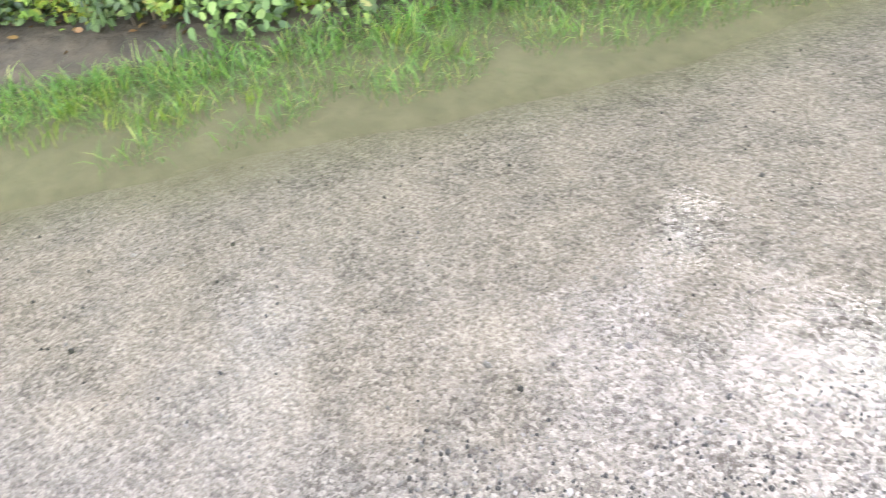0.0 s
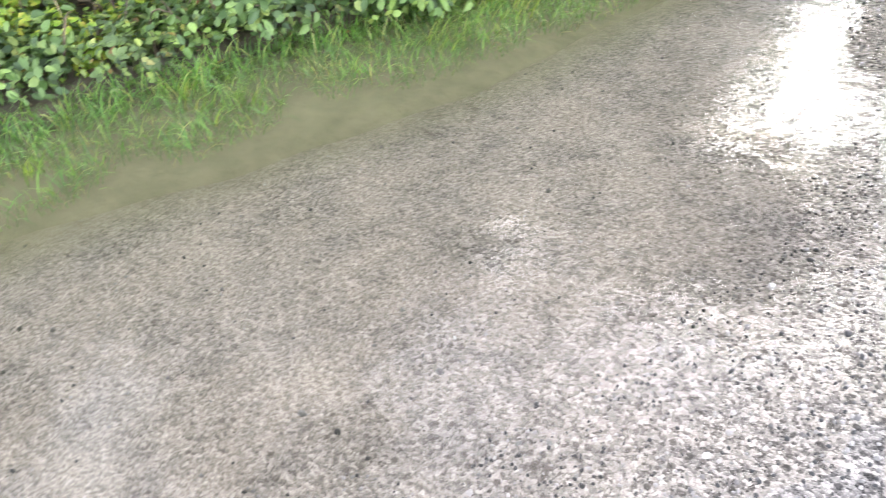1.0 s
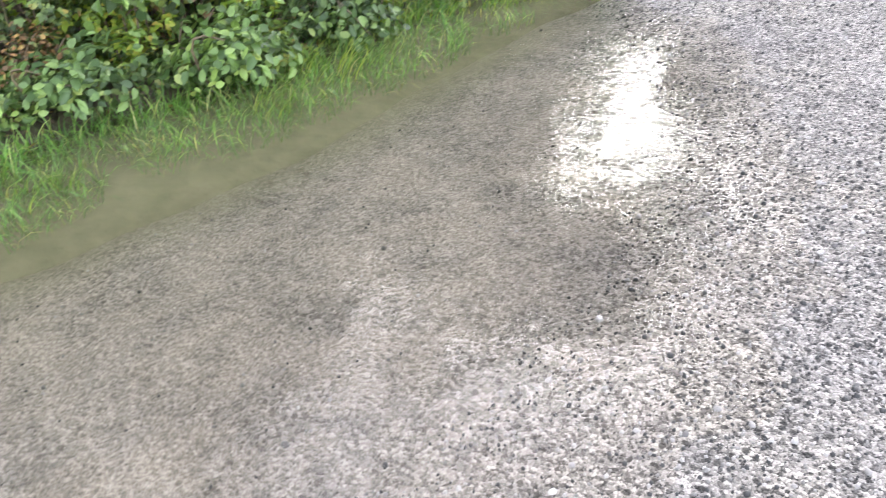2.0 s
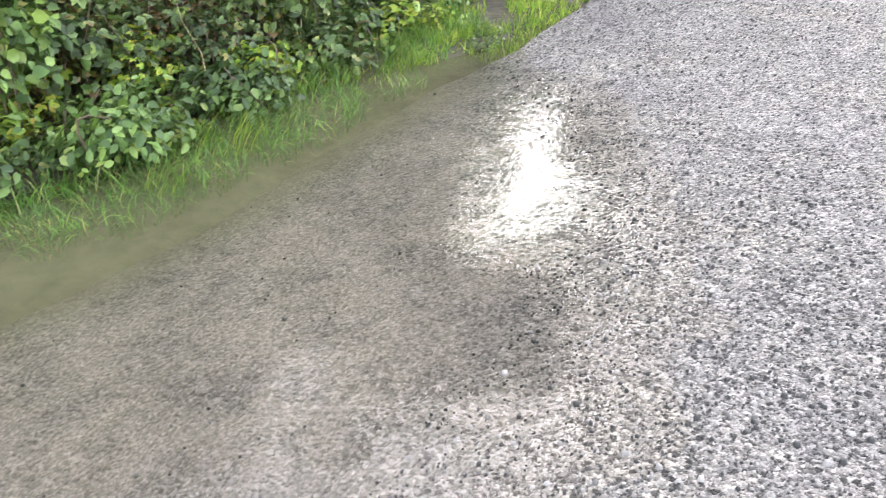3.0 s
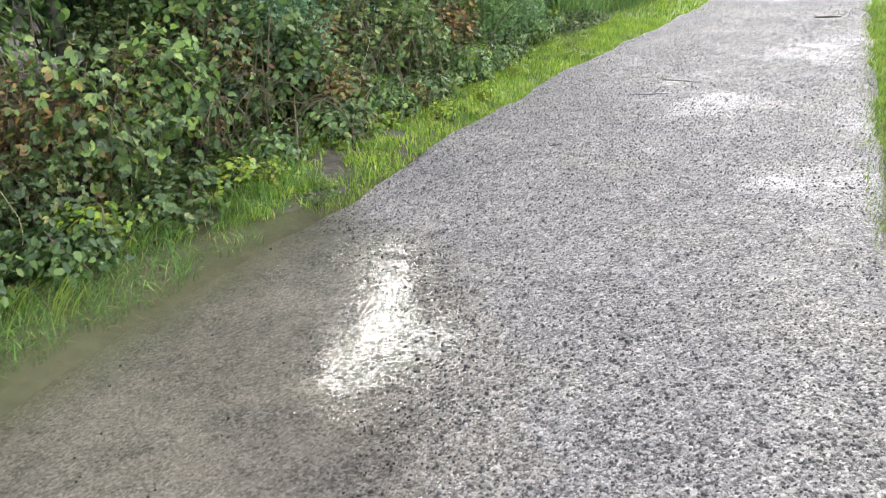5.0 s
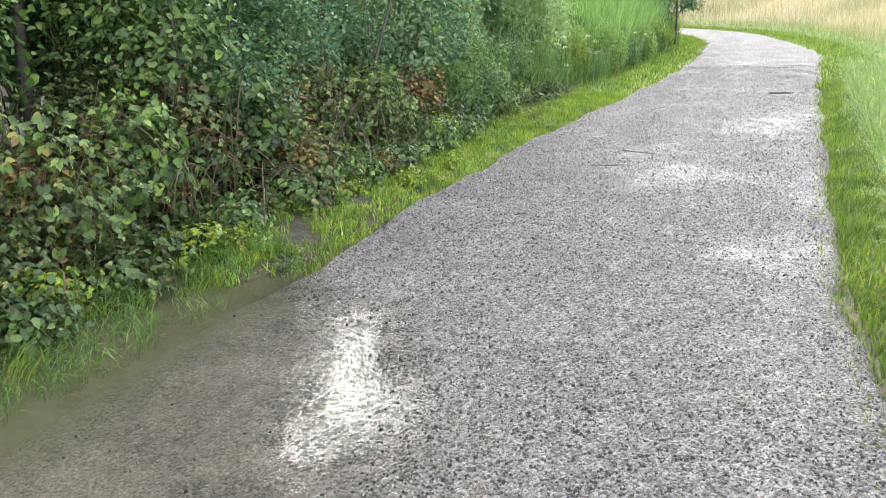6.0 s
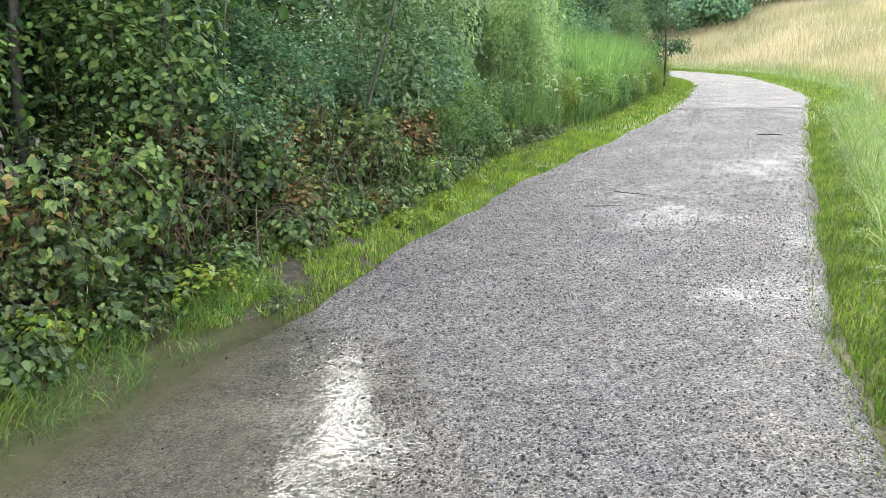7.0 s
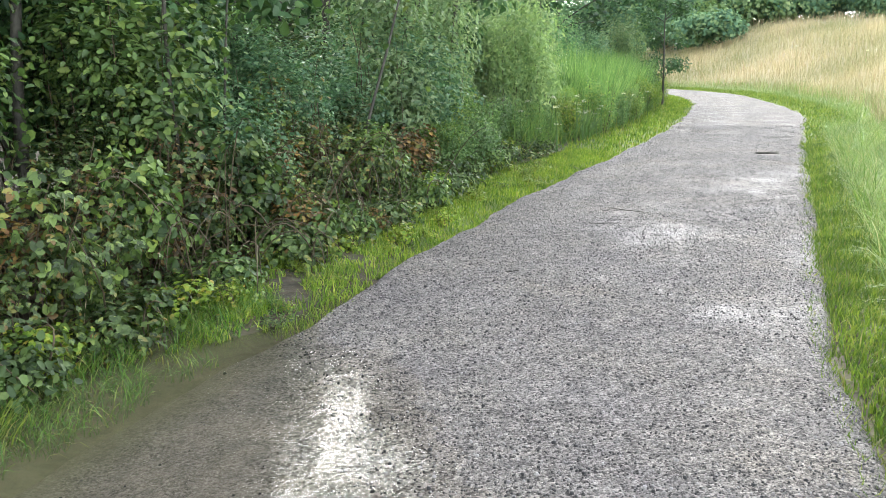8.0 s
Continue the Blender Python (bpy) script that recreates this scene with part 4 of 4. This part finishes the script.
v, f = leaf_arrays(rl, np.column_stack([q, ground_height(q) + 0.012]), rl.normal(0, 0.35, (len(q), 3)) + np.array([0, 0, 1.0]), 0.035 * rl.uniform(0.5, 1.5, len(q)))
tagged(new("leaf_litter", mesh_from("leaf_litter", v, f, G_BROWN)), "brown dead leaves lying on wet soil under the hedge", "leaf litter", kind="stuff")

# reed bed and white flowers beyond the willow
q = np.vstack([strip_points(g, LCURVE, 16, 24.5, 1.1, 3.2, 4200, -1), strip_points(g, LCURVE, 24.5, 28.5, 1.3, 3.0, 900, -1)])
q = q[rnoise(q, 0.9, 5.0) > -0.35]
grass_field("reed_bed", 6, q, 1.3, 0.03, 0.5, G_REED, "bed of tall green reeds beside the path", 4, category="reeds")
q = strip_points(g, LCURVE, 11.5, 29, 1.0, 1.9, 5000, -1)
HERBS = [shrub("herb_clump", 100 + k, (0.5, 0.45, 0.55), 2200, 0.046, (G_HERB, G_GRASS, G_REED)[k], "clump of leafy green herbs on the verge", shape=OVAL, faces=NARROW_F, lobes=12, category="herbs", stems=4) for k in range(3)]
for i in range(84):
    x, y = strip_points(g, LCURVE, 9.0, 29, 1.05, 2.0, 1, -1)[0]
    plant(HERBS[int(g.choice(3, p=(0.5, 0.2, 0.3)))], x, y, g.uniform(0, 6.28), g.uniform(0.7, 1.15), g.uniform(0.8, 1.2))


def flower(seed):
    """An upright stem with a loose white flower head."""
    rg = np.random.default_rng(seed)
    ob = thing("white_flower", "white umbel flower on a thin green stem", "flower", "flowers among the reeds")
    v, f = tube([(0, 0, -0.05), (0.01, 0, 0.4), (0.03, 0.01, 0.8)], [0.006, 0.005, 0.003], 5)
    part("stem", mesh_from("stem", v, f, G_REED, True), ob)
    p = np.column_stack([rg.normal(0, 0.022, (30, 2)) + np.array([0.03, 0.01]), 0.8 + rg.normal(0, 0.009, 30)])
    v, f = leaf_arrays(rg, p, rg.normal(0, 0.3, (30, 3)) + np.array([0, 0, 1.0]), 0.02 * rg.uniform(0.7, 1.2, 30), ROUND, LEAF_F)
    part("flower_head", mesh_from("flower_head", v, f, G_PETAL), ob, "white flower head")["kind"] = "stuff"
    return ob


FLOWERS = [flower(110 + k) for k in range(2)]
for i in range(44):
    x, y = strip_points(g, LCURVE, 11.5, 26, 0.75, 1.5, 1, -1)[0]
    plant(FLOWERS[i % 2], x, y, g.uniform(0, 6.28), g.uniform(0.9, 1.25), g.uniform(0.7, 1.0))
for i in range(14):
    x, y = strip_points(g, RCURVE, 14, 46, 3.0, 12, 1, 1)[0]
    plant(FLOWERS[i % 2], x, y, g.uniform(0, 6.28), g.uniform(1.0, 1.4), 1.0)

grass_field("tall_herbs", 7, q, 0.65, 0.02, 1.1, G_HERB, "tall leafy herbs along the verge", 4, category="herbs")

# ---------------------------------------------------------------- loose gravel chips
def chips(seed, n):
    rng = np.random.default_rng(seed)
    t = rng.random(n) ** 2.0
    y_pick = -0.6 + 19.0 * t
    i = np.interp(y_pick, LCURVE[:, 1], np.arange(len(LCURVE)))
    fr = 0.03 + 0.95 * rng.random(n)[:, None]
    lx = np.stack([np.interp(i, np.arange(len(LCURVE)), LCURVE[:, k]) for k in (0, 1)], 1)
    rx = np.stack([np.interp(i, np.arange(len(RCURVE)), RCURVE[:, k]) for k in (0, 1)], 1)
    xy = lx * (1 - fr) + rx * fr
    z = path_height(xy) + path_wobble(xy)
    bare = ((z > -0.01) & (rng.random(n) < 0.75 + 0.5 * rnoise(xy, 6.0, 8.0))) | (rng.random(n) < 0.02)          # silt hides most of them under the water
    xy, z, n = xy[bare], z[bare], int(bare.sum())
    size = rng.uniform(0.0032, 0.0072, n) * (1 + 0.7 * (rng.random(n) > 0.92) + 0.5 * (rng.random(n) > 0.985))
    # a lump with four corners below and a smaller turned square on top
    q = np.arange(4) * np.pi / 2
    low = np.stack([np.cos(q), np.sin(q), np.full(4, -0.5)], 1)
    high = np.stack([0.68 * np.cos(q + 0.8), 0.68 * np.sin(q + 0.8), np.full(4, 0.5)], 1)
    v = np.vstack([low, high])[None] * (size[:, None, None] * rng.uniform(0.65, 1.25, (n, 8, 1)))
    v[..., 1] *= rng.uniform(0.55, 1.0, (n, 1))
    a = rng.uniform(0, 6.28, n)
    ca, sa_ = np.cos(a)[:, None], np.sin(a)[:, None]
    v = np.stack([v[..., 0] * ca - v[..., 1] * sa_, v[..., 0] * sa_ + v[..., 1] * ca, v[..., 2]], -1)
    v += np.column_stack([xy, z + size * 0.3])[:, None]
    f = [(4, 5, 6), (4, 6, 7)]
    for k in range(4):
        f += [(k, (k + 1) % 4, 4 + k), ((k + 1) % 4, 4 + (k + 1) % 4, 4 + k)]
    f = np.array(f)[None] + (np.arange(n) * 8)[:, None, None]
    me = mesh_from("loose_gravel", v.reshape(-1, 3), f.reshape(-1, 3), M_STONE)
    tagged(new("loose_gravel", me), "loose wet grey and buff gravel chips on the path", "gravel", kind="stuff")


chips(21, 120000)


def twig(x, y, length, turn, radius):
    """A thin dark twig lying on the gravel."""
    t = np.linspace(-0.5, 0.5, 6)
    px = x + np.cos(turn) * t * length
    py = y + np.sin(turn) * t * length + 0.01 * np.sin(t * 6)
    z = path_height(np.stack([px, py], 1)) + 0.006 + radius * 0.5
    v, f = tube(np.stack([px, py, z], 1), radius * np.array([0.6, 1, 1, 0.9, 0.7, 0.4]), 5)
    tagged(new("twig", mesh_from("twig", v, f, BARK, True)), "thin dark twig lying on wet gravel", "twig")


twig(0.54, 2.135, 0.07, -0.35, 0.0022)
twig(1.8, 7.8, 0.45, -0.7, 0.0032)
twig(1.42, 7.2, 0.38, -0.1, 0.003)
twig(4.97, 12.65, 0.36, -0.15, 0.013)
twig(0.48, 5.56, 0.1, 0.2, 0.004)
